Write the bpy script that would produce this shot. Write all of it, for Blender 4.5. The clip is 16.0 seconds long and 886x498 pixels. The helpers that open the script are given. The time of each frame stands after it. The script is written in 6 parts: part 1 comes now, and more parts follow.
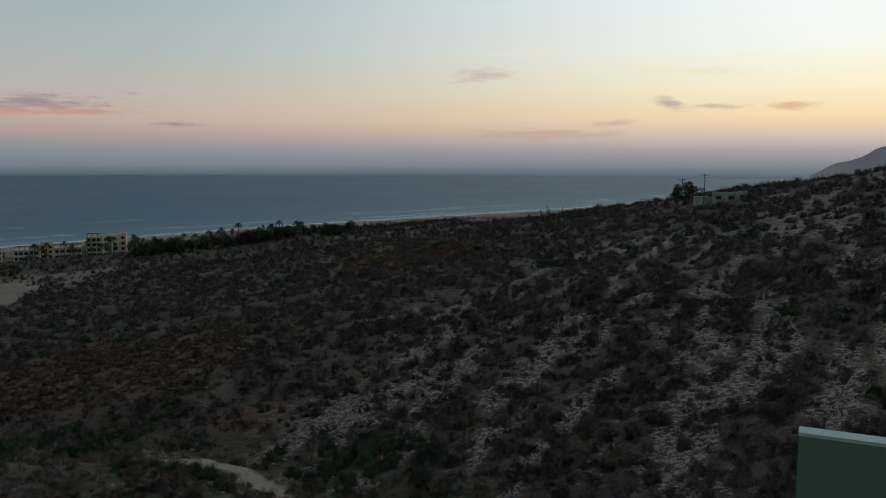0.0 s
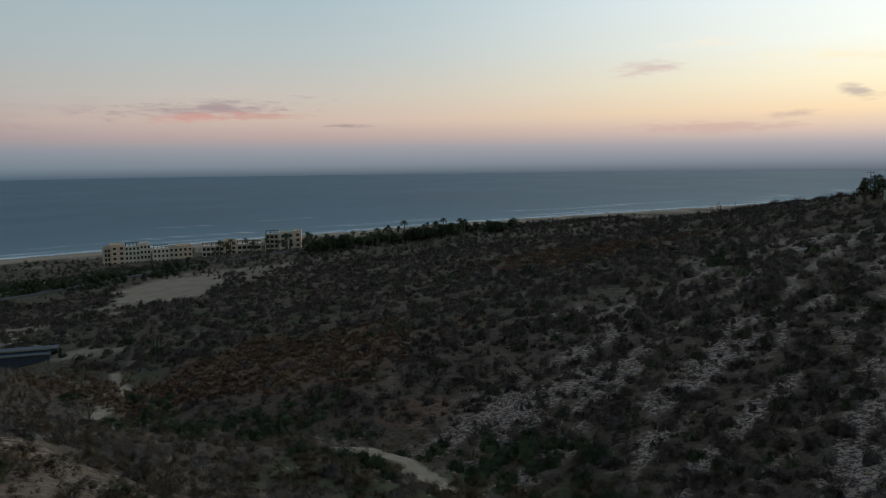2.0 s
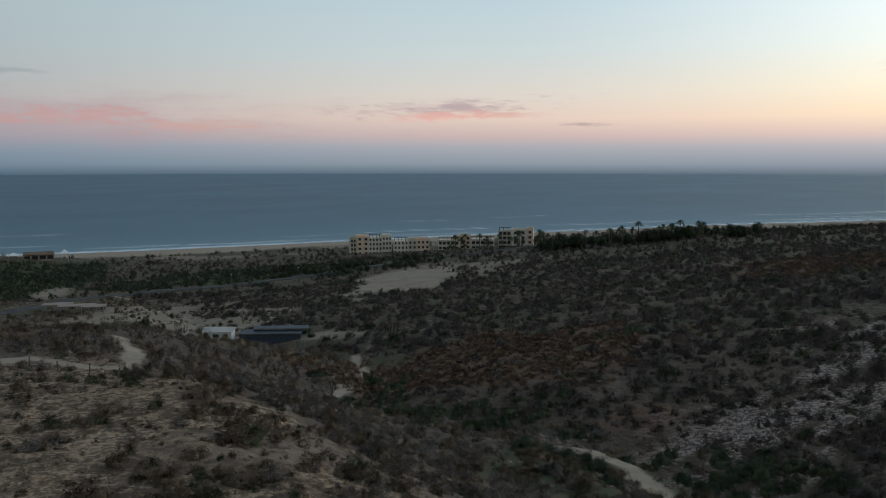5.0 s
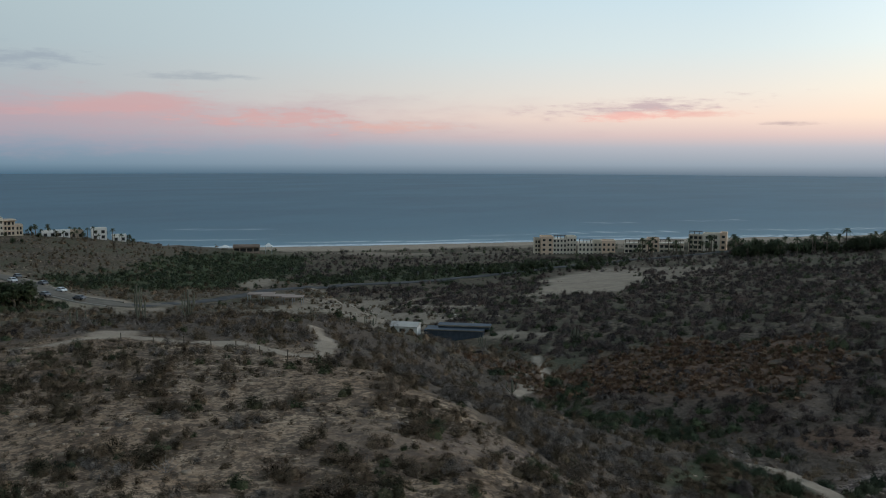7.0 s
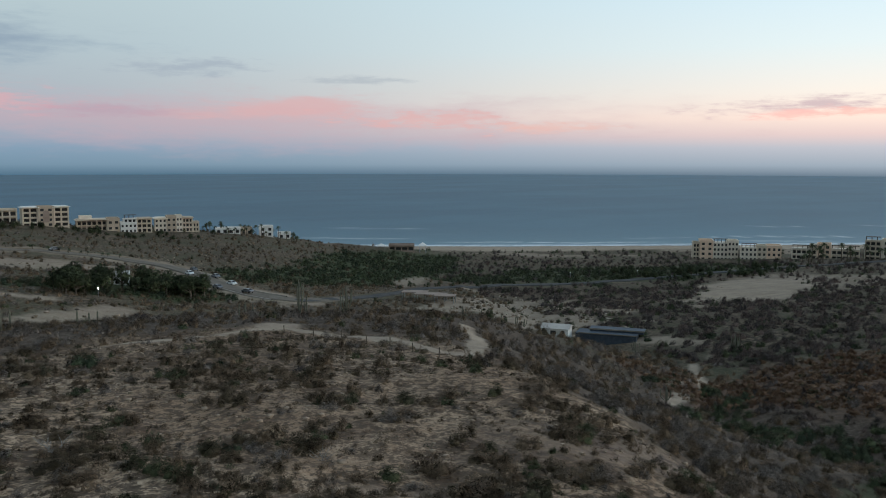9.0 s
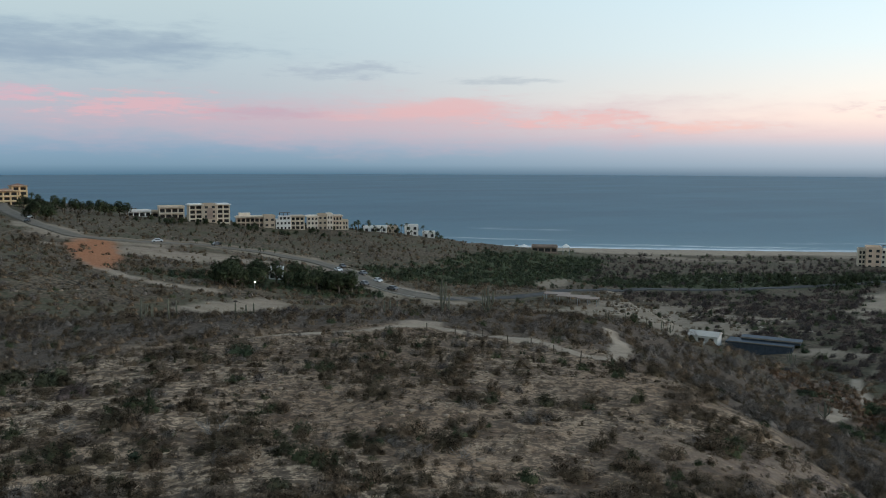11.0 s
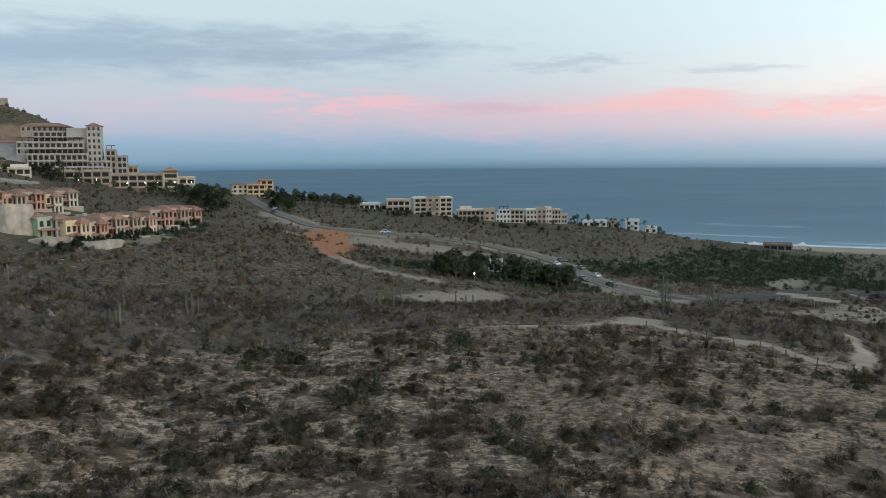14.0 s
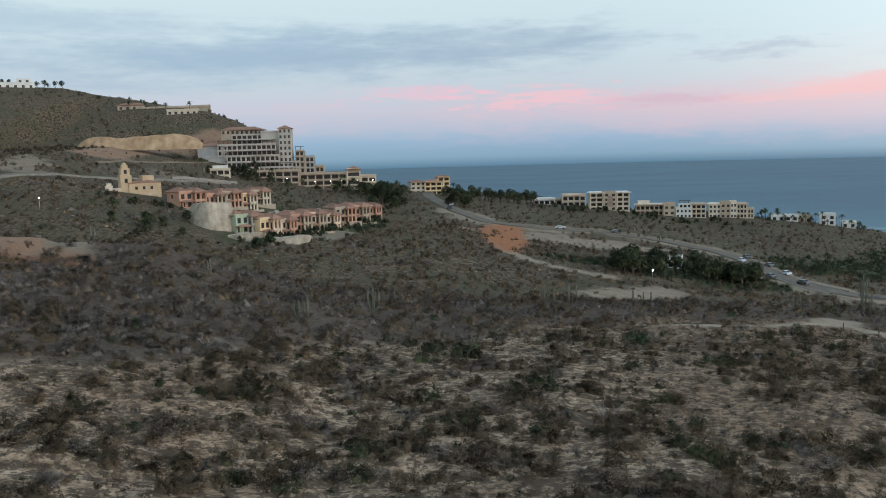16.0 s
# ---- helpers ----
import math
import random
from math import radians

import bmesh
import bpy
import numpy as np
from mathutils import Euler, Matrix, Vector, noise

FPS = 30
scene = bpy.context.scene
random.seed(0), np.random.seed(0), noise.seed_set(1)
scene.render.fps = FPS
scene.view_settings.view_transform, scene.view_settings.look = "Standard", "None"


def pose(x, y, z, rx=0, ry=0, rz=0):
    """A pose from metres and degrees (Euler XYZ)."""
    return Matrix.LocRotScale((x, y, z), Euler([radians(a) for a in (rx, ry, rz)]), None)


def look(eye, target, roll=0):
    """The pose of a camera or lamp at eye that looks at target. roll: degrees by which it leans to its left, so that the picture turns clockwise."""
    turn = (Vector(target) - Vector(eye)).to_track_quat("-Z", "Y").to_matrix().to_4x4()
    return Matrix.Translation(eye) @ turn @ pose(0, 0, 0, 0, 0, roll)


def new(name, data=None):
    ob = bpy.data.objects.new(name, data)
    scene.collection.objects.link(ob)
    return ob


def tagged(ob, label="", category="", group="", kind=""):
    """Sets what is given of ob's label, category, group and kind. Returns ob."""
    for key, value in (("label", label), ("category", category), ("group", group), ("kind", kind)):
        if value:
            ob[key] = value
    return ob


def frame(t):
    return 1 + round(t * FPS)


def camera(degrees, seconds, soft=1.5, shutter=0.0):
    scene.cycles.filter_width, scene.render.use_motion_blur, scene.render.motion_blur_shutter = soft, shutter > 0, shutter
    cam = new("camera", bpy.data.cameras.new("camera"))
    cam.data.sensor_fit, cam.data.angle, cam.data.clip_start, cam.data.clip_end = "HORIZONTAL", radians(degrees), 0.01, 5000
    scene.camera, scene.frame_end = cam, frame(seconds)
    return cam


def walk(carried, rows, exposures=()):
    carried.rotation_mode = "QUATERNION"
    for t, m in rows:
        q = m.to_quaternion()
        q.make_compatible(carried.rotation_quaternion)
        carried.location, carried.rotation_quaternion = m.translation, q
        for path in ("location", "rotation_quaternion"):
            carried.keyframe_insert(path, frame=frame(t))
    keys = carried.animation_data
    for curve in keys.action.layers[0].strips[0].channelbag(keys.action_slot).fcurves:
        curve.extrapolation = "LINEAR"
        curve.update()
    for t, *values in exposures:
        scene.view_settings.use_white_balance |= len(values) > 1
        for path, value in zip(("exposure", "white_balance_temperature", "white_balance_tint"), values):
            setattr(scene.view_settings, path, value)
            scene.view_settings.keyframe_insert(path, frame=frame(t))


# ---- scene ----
EYE = 60.0  # height of the eye over the sea

# ---- camera: a slow pan to the left from one terrace ----
cam = camera(56.05, 16.0, soft=1.0)
PAN = (  # seconds, tilt, lean, heading
    (0, 84.11, -0.27, -0.00), (0.5, 84.23, -0.27, 3.14), (1, 84.12, -0.01, 5.32), (1.5, 84.04, 0.38, 8.43),
    (2, 83.96, 0.66, 11.11), (2.5, 83.85, 0.66, 13.32), (3, 83.94, 0.69, 16.58), (3.5, 83.97, 0.52, 18.84),
    (4, 84.09, 0.46, 21.95), (6.5, 83.75, -0.43, 35.64), (7, 83.96, -0.21, 39.80), (7.5, 83.83, -0.19, 42.78),
    (8, 83.82, -0.14, 45.48), (10.5, 84.05, -0.17, 57.48), (11, 84.01, -0.16, 60.15), (11.5, 84.23, -0.08, 62.45),
    (12, 84.32, -0.02, 65.77), (12.5, 84.33, -0.09, 69.04), (13, 84.23, -0.09, 70.53), (13.5, 83.87, 0.11, 72.50),
    (14, 83.61, 0.35, 75.13), (14.5, 83.34, 0.41, 78.26), (15, 83.61, 0.63, 80.80), (15.5, 83.76, 1.05, 83.68),
    (16, 83.50, 1.54, 87.06),
)
walk(cam, [(t, pose(0, 0, EYE, rx, ry, rz)) for t, rx, ry, rz in PAN],
     exposures=((0.0, -1.41), (2.0, -1.22), (4.0, -1.0), (6.5, -0.68), (8.0, -0.5), (10.5, -0.31), (12.5, -0.13), (16.0, 0.0)))


# ---- small node helpers ----
def ins(nt, kind, **inputs):
    n = nt.nodes.new(kind)
    for k, v in inputs.items():
        key = int(k[1:]) if k[0] == "i" and k[1:].isdigit() else k.replace("_", " ")
        if isinstance(v, bpy.types.NodeSocket):
            nt.links.new(v, n.inputs[key])
        else:
            n.inputs[key].default_value = v
    return n


def calc(nt, op, a, b=0.0, c=0.0):
    n = nt.nodes.new("ShaderNodeMath")
    n.operation = op
    for i, v in enumerate((a, b, c)):
        if isinstance(v, bpy.types.NodeSocket):
            nt.links.new(v, n.inputs[i])
        else:
            n.inputs[i].default_value = v
    return n.outputs[0]


def ramp(nt, fac, stops, ease="LINEAR"):
    n = nt.nodes.new("ShaderNodeValToRGB")
    n.color_ramp.interpolation = ease
    els = n.color_ramp.elements
    while len(els) < len(stops):
        els.new(0.5)
    for e, (p, c) in zip(els, stops):
        e.position, e.color = p, (*c, 1)
    if isinstance(fac, bpy.types.NodeSocket):
        nt.links.new(fac, n.inputs[0])
    return n.outputs[0]


def mixc(nt, fac, a, b, how="MIX"):
    n = nt.nodes.new("ShaderNodeMix")
    n.data_type, n.blend_type = "RGBA", how
    for i, v in ((0, fac), (6, a), (7, b)):
        if isinstance(v, bpy.types.NodeSocket):
            nt.links.new(v, n.inputs[i])
        else:
            n.inputs[i].default_value = v if i == 0 else (*v, 1)
    return n.outputs[2]


def srgb(r, g, b, gain=1.0):
    return tuple(gain * ((c / 255 / 12.92) if c < 11 else ((c / 255 + 0.055) / 1.055) ** 2.4) for c in (r, g, b))


# ---- dusk sky: afterglow ahead and to the right of the first view, blue and pink to the left ----
world = bpy.data.worlds.new("dusk")
scene.world = world
world.use_nodes = True
wt = world.node_tree
wt.nodes.clear()
way = wt.nodes.new("ShaderNodeTexCoord").outputs["Generated"]
sep = ins(wt, "ShaderNodeSeparateXYZ", Vector=way)
elev = calc(wt, "MULTIPLY", calc(wt, "ARCSINE", sep.outputs[2]), 180 / math.pi)
head = calc(wt, "MULTIPLY", calc(wt, "ARCTAN2", calc(wt, "MULTIPLY", sep.outputs[0], -1.0), sep.outputs[1]), 180 / math.pi)
fe = calc(wt, "DIVIDE", calc(wt, "ADD", elev, 2.2), 42.0)      # about -2 .. 40 degrees


def at(e):
    return (e + 2.0) / 42.0


LOW, SIDE = 2.85, 2.0  # the first views are exposed this much darker than the last
glow_sky = ramp(wt, fe, [
    (at(-1.5), srgb(76, 86, 98, LOW)), (at(-0.75), srgb(80, 89, 101, LOW)), (at(0.0), srgb(120, 126, 136, LOW)), (at(1.1), srgb(164, 157, 160, LOW)),
    (at(2.0), srgb(208, 186, 170, LOW)), (at(3.2), srgb(240, 213, 172, LOW)), (at(5.0), srgb(244, 232, 198, LOW)),
    (at(7.5), srgb(240, 242, 230, LOW)), (at(11), srgb(236, 245, 246, LOW)), (at(38), srgb(148, 174, 196, LOW))])
mid_sky = ramp(wt, fe, [
    (at(-1.5), srgb(74, 92, 107, SIDE)), (at(-0.75), srgb(86, 102, 116, SIDE)), (at(0.0), srgb(136, 147, 158, SIDE)), (at(1.1), srgb(165, 166, 173, SIDE)),
    (at(1.9), srgb(200, 178, 174, SIDE)), (at(3.0), srgb(222, 200, 186, SIDE)), (at(4.6), srgb(216, 208, 198, SIDE)),
    (at(7.5), srgb(198, 209, 210, SIDE)), (at(11), srgb(184, 204, 213, SIDE)), (at(38), srgb(112, 136, 160, SIDE))])
cool_sky = ramp(wt, fe, [
    (at(-1.5), srgb(68, 105, 132)), (at(-0.75), srgb(88, 125, 150)), (at(0.0), srgb(136, 168, 191)), (at(1.1), srgb(152, 182, 207)),
    (at(2.0), srgb(180, 194, 213)), (at(3.3), srgb(200, 203, 217)), (at(5.0), srgb(198, 212, 222)),
    (at(7.5), srgb(202, 222, 231)), (at(11), srgb(210, 231, 237)), (at(38), srgb(150, 172, 190))])
aside = calc(wt, "ABSOLUTE", calc(wt, "ADD", head, 42.0))      # degrees from where the sun went down
sky = glow_sky
for first, last, layer in ((12.0, 66.0, mid_sky), (56.0, 124.0, cool_sky)):
    turn = wt.nodes.new("ShaderNodeMapRange")
    turn.interpolation_type = "SMOOTHSTEP"
    wt.links.new(aside, turn.inputs[0])
    turn.inputs[1].default_value, turn.inputs[2].default_value = first, last
    sky = mixc(wt, turn.outputs[0], sky, layer)


# clouds: soft streaks with torn edges, each at a heading and a height over the horizon, in degrees
drift = ins(wt, "ShaderNodeCombineXYZ", X=calc(wt, "MULTIPLY", head, 0.16), Y=calc(wt, "MULTIPLY", elev, 0.8)).outputs[0]
torn = ins(wt, "ShaderNodeTexNoise", Vector=drift, Scale=1.0, Detail=5.0, Roughness=0.6).outputs["Fac"]
fine_torn = ins(wt, "ShaderNodeTexNoise", Vector=drift, Scale=3.5, Detail=4.0, Roughness=0.6).outputs["Fac"]


def cloud(under, az, el, wide, high, lean, color, thick, ragged=1.0):
    dx = calc(wt, "SUBTRACT", head, az)
    dy = calc(wt, "SUBTRACT", calc(wt, "SUBTRACT", elev, el), calc(wt, "MULTIPLY", dx, lean))
    q = calc(wt, "SQRT", calc(wt, "ADD", calc(wt, "POWER", calc(wt, "DIVIDE", dx, wide / 2), 2.0), calc(wt, "POWER", calc(wt, "DIVIDE", dy, high / 2), 2.0)))
    q = calc(wt, "ADD", q, calc(wt, "MULTIPLY", calc(wt, "SUBTRACT", torn, 0.5), 2.4 * ragged))
    q = calc(wt, "ADD", q, calc(wt, "MULTIPLY", calc(wt, "SUBTRACT", fine_torn, 0.5), (3.2 if wide < 12 else 0.9) * ragged))
    n = wt.nodes.new("ShaderNodeMapRange")
    n.interpolation_type = "SMOOTHSTEP"
    wt.links.new(q, n.inputs[0])
    for i, v in ((1, 1.45), (2, 0.0), (3, 0.0), (4, thick)):
        n.inputs[i].default_value = v
    return mixc(wt, n.outputs[0], under, color)


for az, el, wide, high, lean, rgb, gain, thick, ragged in (
        (66, 2.6, 52, 3.6, 0.00, (226, 194, 204), 1.02, 0.55, 0.8),      # broad pink veil
        (98, 6.6, 40, 3.6, -0.03, (160, 186, 208), 1.0, 0.85, 0.8),      # blue-grey bank to the left
        (112, 8.6, 30, 2.2, 0.05, (170, 194, 214), 1.0, 0.6, 1.0),
        (85, 7.0, 24, 2.4, -0.06, (164, 184, 204), 1.0, 0.6, 0.9),
        (67.5, 6.0, 9, 0.9, -0.06, (178, 192, 208), 1.05, 0.6, 1.0),
        (56, 5.4, 7, 0.5, 0.0, (176, 188, 200), 1.15, 0.5, 0.9),
        (60.5, 3.6, 13, 1.5, -0.03, (250, 197, 196), 1.05, 0.6, 1.4),
        (51.0, 2.7, 10, 1.0, 0.0, (250, 196, 192), 1.1, 0.6, 1.4),
        (80.5, 3.6, 10, 1.3, -0.02, (248, 195, 202), 1.03, 0.62, 1.4),
        (89, 4.1, 8, 1.0, 0.0, (240, 190, 206), 1.05, 0.5, 1.3),
        (72, 3.2, 7, 0.8, 0.0, (206, 178, 196), 1.05, 0.5, 0.9),
        (43, 2.3, 7, 0.7, 0.0, (250, 200, 186), 1.25, 0.5, 1.0),
        (27.0, 3.55, 11, 0.9, -0.055, (190, 168, 174), 1.6, 0.78, 1.1),
        (27.5, 3.05, 5.5, 0.6, -0.03, (244, 186, 174), 1.65, 0.69, 1.1),
        (22.6, 3.1, 5.0, 0.45, 0.0, (234, 184, 172), 1.65, 0.60, 1.1),
        (17.5, 2.45, 2.6, 0.25, 0.0, (176, 158, 160), 1.7, 0.64, 1.0),
        (-2.6, 5.9, 4.2, 0.8, -0.09, (206, 186, 180), 2.5, 0.78, 0.8),
        (-6.6, 7.3, 4.8, 0.6, 0.0, (250, 240, 222), 2.3, 0.64, 0.9),
        (-15.5, 6.1, 10, 0.6, 0.03, (252, 240, 208), 2.4, 0.64, 1.0),
        (-15.0, 3.95, 1.9, 0.7, 0.25, (192, 178, 168), 2.4, 0.83, 0.8),
        (-17.8, 3.75, 3.6, 0.35, 0.0, (206, 184, 164), 2.2, 0.64, 0.9),
        (-22.6, 3.75, 3.0, 0.5, 0.0, (226, 186, 152), 2.3, 0.74, 0.8),
        (-11.6, 2.7, 2.4, 0.45, -0.05, (196, 174, 166), 2.2, 0.55, 0.9),
        (-7.0, 2.0, 10, 0.7, 0.0, (206, 172, 166), 2.2, 0.51, 1.1)):
    sky = cloud(sky, az, el, wide, high, lean, srgb(*rgb, gain), thick, ragged)
back = ins(wt, "ShaderNodeBackground", Color=sky, Strength=1.0)
wt.links.new(back.outputs[0], ins(wt, "ShaderNodeOutputWorld").inputs[0])

# the last glow of the sun that has just set, wide and weak
sun = new("sun", bpy.data.lights.new("sun", "SUN"))
sun.data.energy, sun.data.angle, sun.data.color = 0.35, radians(25), (1.0, 0.78, 0.6)
sun.matrix_world = look((200, 280, 90), (0, 0, 0))


# ---- the lie of the land ----
def lattice(ix, iy, seed):
    n = (ix.astype(np.int64) * 374761393 + iy.astype(np.int64) * 668265263 + seed * 974634777) & 0x7FFFFFFF
    n = ((n ^ (n >> 13)) * 1274126177) & 0x7FFFFFFF
    n = ((n ^ (n >> 15)) * 1103515245 + 12345) & 0x7FFFFFFF
    return (n & 0xFFFFF) / 0xFFFFF


def vnoise(x, y, seed=0):
    ix, iy = np.floor(x), np.floor(y)
    fx, fy = x - ix, y - iy
    fx, fy = fx * fx * (3 - 2 * fx), fy * fy * (3 - 2 * fy)
    a, b = lattice(ix, iy, seed), lattice(ix + 1, iy, seed)
    c, d = lattice(ix, iy + 1, seed), lattice(ix + 1, iy + 1, seed)
    return (a + (b - a) * fx) * (1 - fy) + (c + (d - c) * fx) * fy - 0.5


def fbm(x, y, size, octaves=4, seed=0):
    total, amp = 0.0, 1.0
    for k in range(octaves):
        total = total + amp * vnoise(x / size + 17.3 * k, y / size - 9.1 * k, seed + k)
        size, amp = size / 2.03, amp * 0.5
    return total


def smax(a, b, k=2.0):
    return 0.5 * (a + b + np.sqrt((a - b) ** 2 + k * k))


def smin(a, b, k=2.0):
    return 0.5 * (a + b - np.sqrt((a - b) ** 2 + k * k))


def sstep(a, b, v):
    t = np.clip((v - a) / (b - a), 0, 1)
    return t * t * (3 - 2 * t)


def along(points, x, y):
    """Distance to a line of points, the height interpolated along it, and the side (positive: right of the way)."""
    best = np.full(np.shape(x), 1e9)
    zz, side = np.zeros(np.shape(x)), np.zeros(np.shape(x))
    for p, q in zip(points, points[1:]):
        ux, uy = q[0] - p[0], q[1] - p[1]
        s = np.clip(((x - p[0]) * ux + (y - p[1]) * uy) / (ux * ux + uy * uy), 0, 1)
        dx, dy = x - p[0] - s * ux, y - p[1] - s * uy
        d = np.hypot(dx, dy)
        near = d < best
        best = np.where(near, d, best)
        if len(p) > 2:
            zz = np.where(near, p[2] + s * (q[2] - p[2]), zz)
        side = np.where(near, np.sign(uy * (x - p[0]) - ux * (y - p[1])), side)
    return best, zz, side


SHORE = ((-1500, -1100), (-850, -380), (-690, -110), (-640, 90), (-565, 235), (-504, 315), (-431, 402), (-153, 790), (165, 1114), (900, 1900), (2500, 3300))
HEADLAND = ((-414, 262, 11), (-416, 244, 15), (-420, 210, 20), (-424, 177, 23.5), (-440, 135, 26.5), (-444, 72, 30.5), (-455, 24, 33), (-540, 10, 34))
HIGH_HILL = ((-430, -500, 135), (-546, -250, 111), (-559, -217, 110), (-570, -188, 104), (-512, -113, 89), (-490, -96, 80), (-484, -86, 70))
LEFT_HILL = ((-110, -110, 56), (-127, -70, 54.5), (-131, -49, 53.8), (-125, -35, 49.6), (-128, -26, 44), (-140, -14, 38.5))
GULLY = ((110, 20, 46), (60, 30, 40), (18, 52, 32.5), (-12, 84, 26.5), (-30, 97, 25), (-70, 108, 22.8), (-88, 136, 20.5), (-133, 156, 16.3), (-215, 200, 12.8))
SHOULDER = ((140, 0), (60, 12), (2, 22), (-19, 32), (-36, 46), (-62, 65), (-87, 79), (-104, 104), (-104, 200))
DALE = ((-215, -130, 42), (-200, -85, 37), (-193, -45, 31), (-196, 0, 28.5), (-205, 60, 23), (-235, 120, 16))


def height(x, y):
    x, y = np.asarray(x, float), np.asarray(y, float)
    r = np.hypot(x, y)
    d, _, side = along(SHORE, x, y)
    d = d * np.where(side > 0, 1, -1)
    base = np.where(d < 0, 0.06 * d, np.where(d < 80, 0.02 * d, 1.6 + 0.043 * (d - 80)))
    base = np.clip(base, -8, 60) + 1.2 * fbm(x, y, 60, 3, 3) * sstep(70, 140, d)
    xr = np.minimum(x, 140)
    right = 33 + np.where(x > 0, 0.165 * xr + 0.0005 * xr * xr, 0.115 * x)
    right = right - 0.2 * smax(r - 345 + 60 * sstep(30, 85, x) + 25 * sstep(85, 115, x), 0, 10) * sstep(-5, 40, x)
    right = right - 0.7 * sstep(40, 90, x)
    right = smin(right, 0.11 * d - 8 + 0.25 * np.clip(x - 40, 0, 400), 2.0) + 1.3 * fbm(x, y, 70, 3, 11)
    right = right + (0.4 + 0.8 * sstep(40, 110, x)) * sstep(170, 270, r) * sstep(-20, 30, x)
    yc = np.clip(y, -140, 400)
    dell = 31 - 0.125 * yc + 0.04 * np.clip(-x - 240, -300, 300) + 0.12 * np.clip(-yc - 40, 0, 200)
    dell = smin(dell, 2 + 0.3 * d, 3) + 1.6 * fbm(x, y, 80, 3, 21)
    near = 44 - 0.07 * (r - 40) + np.where(r < 40, 0.15 * (40 - r), 0) + 0.2 * np.clip(-y - 4, 0, 120)
    near = near - 0.28 * smax(r - 128, 0, 8) + 1.2 * fbm(x, y, 45, 3, 31)
    sd, _, out = along(SHOULDER, x, y)
    near = near - 0.55 * smax(np.where(out > 0, sd, -sd), 0, 5)
    cd, cz, _ = along(HEADLAND, x, y)
    cape = smin(cz - 0.10 * smax(cd - 8, 0, 6), 1 + 0.35 * d, 3) + 1.5 * fbm(x, y, 50, 3, 41)
    hd, hz, _ = along(HIGH_HILL, x, y)
    hill = hz - (0.27 + 0.3 * sstep(-110, -60, y)) * hd + 5 * fbm(x, y, 90, 4, 51) * sstep(5, 60, hd)
    ld, lz, _ = along(LEFT_HILL, x, y)
    left = lz - 0.22 * smax(ld, 0, 6)
    h = smax(base, right, 2.5)
    for form in (dell, cape, near, left, hill):
        h = smax(h, form, 2.5)
    gd, gz, bank = along(GULLY, x, y)
    h = smin(h, gz + np.where(bank > 0, 0.24, 0.46) * smax(gd - 4, 0, 4), np.where(bank > 0, 6.0, 3.0))
    vd, vz, _ = along(DALE, x, y)
    h = smin(h, vz + 0.30 * smax(vd - 8, 0, 6), 3)
    h = np.where(d < 110, np.minimum(h, np.clip(np.where(d < 0, 0.06, 0.02) * d, -8, 99) + np.clip(d - 78, 0, 99)), h)
    return h + (0.5 * fbm(x, y, 9, 3, 61) + (0.2 + 0.1 * (1 - sstep(130, 180, r))) * fbm(x, y, 2.6, 2, 71)) * sstep(20, 70, d)


def spot(az, r):
    """The place at a heading (degrees to the left of the first view) and a distance, on the ground."""
    a = radians(az)
    x, y = -r * math.sin(a), r * math.cos(a)
    return x, y, float(height(np.array([x]), np.array([y]))[0])


def grid_mesh(name, xs, ys, zs, wrap):
    """A sheet of quads from arrays of rows x columns."""
    rows, cols = xs.shape
    me = bpy.data.meshes.new(name)
    verts = np.stack([xs, ys, zs], -1).reshape(-1, 3)
    i = np.arange(rows - 1)[:, None] * cols
    j = np.arange(cols if wrap else cols - 1)[None, :]
    k = (j + 1) % cols
    quads = np.stack([i + j, i + k, i + cols + k, i + cols + j], -1).reshape(-1, 4)
    me.vertices.add(len(verts))
    me.vertices.foreach_set("co", verts.astype(np.float32).ravel())
    me.loops.add(quads.size)
    me.loops.foreach_set("vertex_index", quads.astype(np.int32).ravel())
    me.polygons.add(len(quads))
    me.polygons.foreach_set("loop_start", np.arange(0, quads.size, 4, dtype=np.int32))
    me.polygons.foreach_set("use_smooth", np.ones(len(quads), bool))
    me.update(calc_edges=True)
    return me


headings = np.concatenate([np.arange(-33, 121, 0.33), np.arange(121, 327, 2.0)])
ranges = np.concatenate([[0.5, 3, 8, 15, 22], np.geomspace(28, 138, 200), np.geomspace(140, 700, 130), np.geomspace(715, 3700, 36)])
ga = np.radians(headings)[None, :]
gx, gy = -ranges[:, None] * np.sin(ga), ranges[:, None] * np.cos(ga)
gz = height(gx, gy)


# ---- ground cover, as soft masks over the land ----
ROAD_HIGH = ((-520, 30), (-470, 14), (-430, 15), (-408, 19), (-380, 25), (-358, 31), (-345, 42), (-342, 60), (-346, 82), (-340, 104), (-322, 119), (-296, 125), (-262, 123), (-240, 134), (-238, 160), (-252, 200), (-247, 232), (-226, 276), (-207, 336), (-186, 372), (-150, 450), (-60, 570))
ROAD_HILL = ((-250, -150), (-276, -127), (-303, -106), (-326, -96), (-346, -88), (-372, -74))
ROAD_CUT = ((-341, -123), (-368, -120), (-410, -108), (-445, -99))
TRAIL_KNOLL = ((-97, 30), (-95, 44), (-97, 52), (-88, 54), (-78, 56), (-66, 54.5), (-62.5, 56), (-76, 69), (-91, 80))
TRAIL_DELL = ((-300, 33), (-280, 34), (-267, 34.5), (-251.6, 39), (-240, 48), (-233, 59))
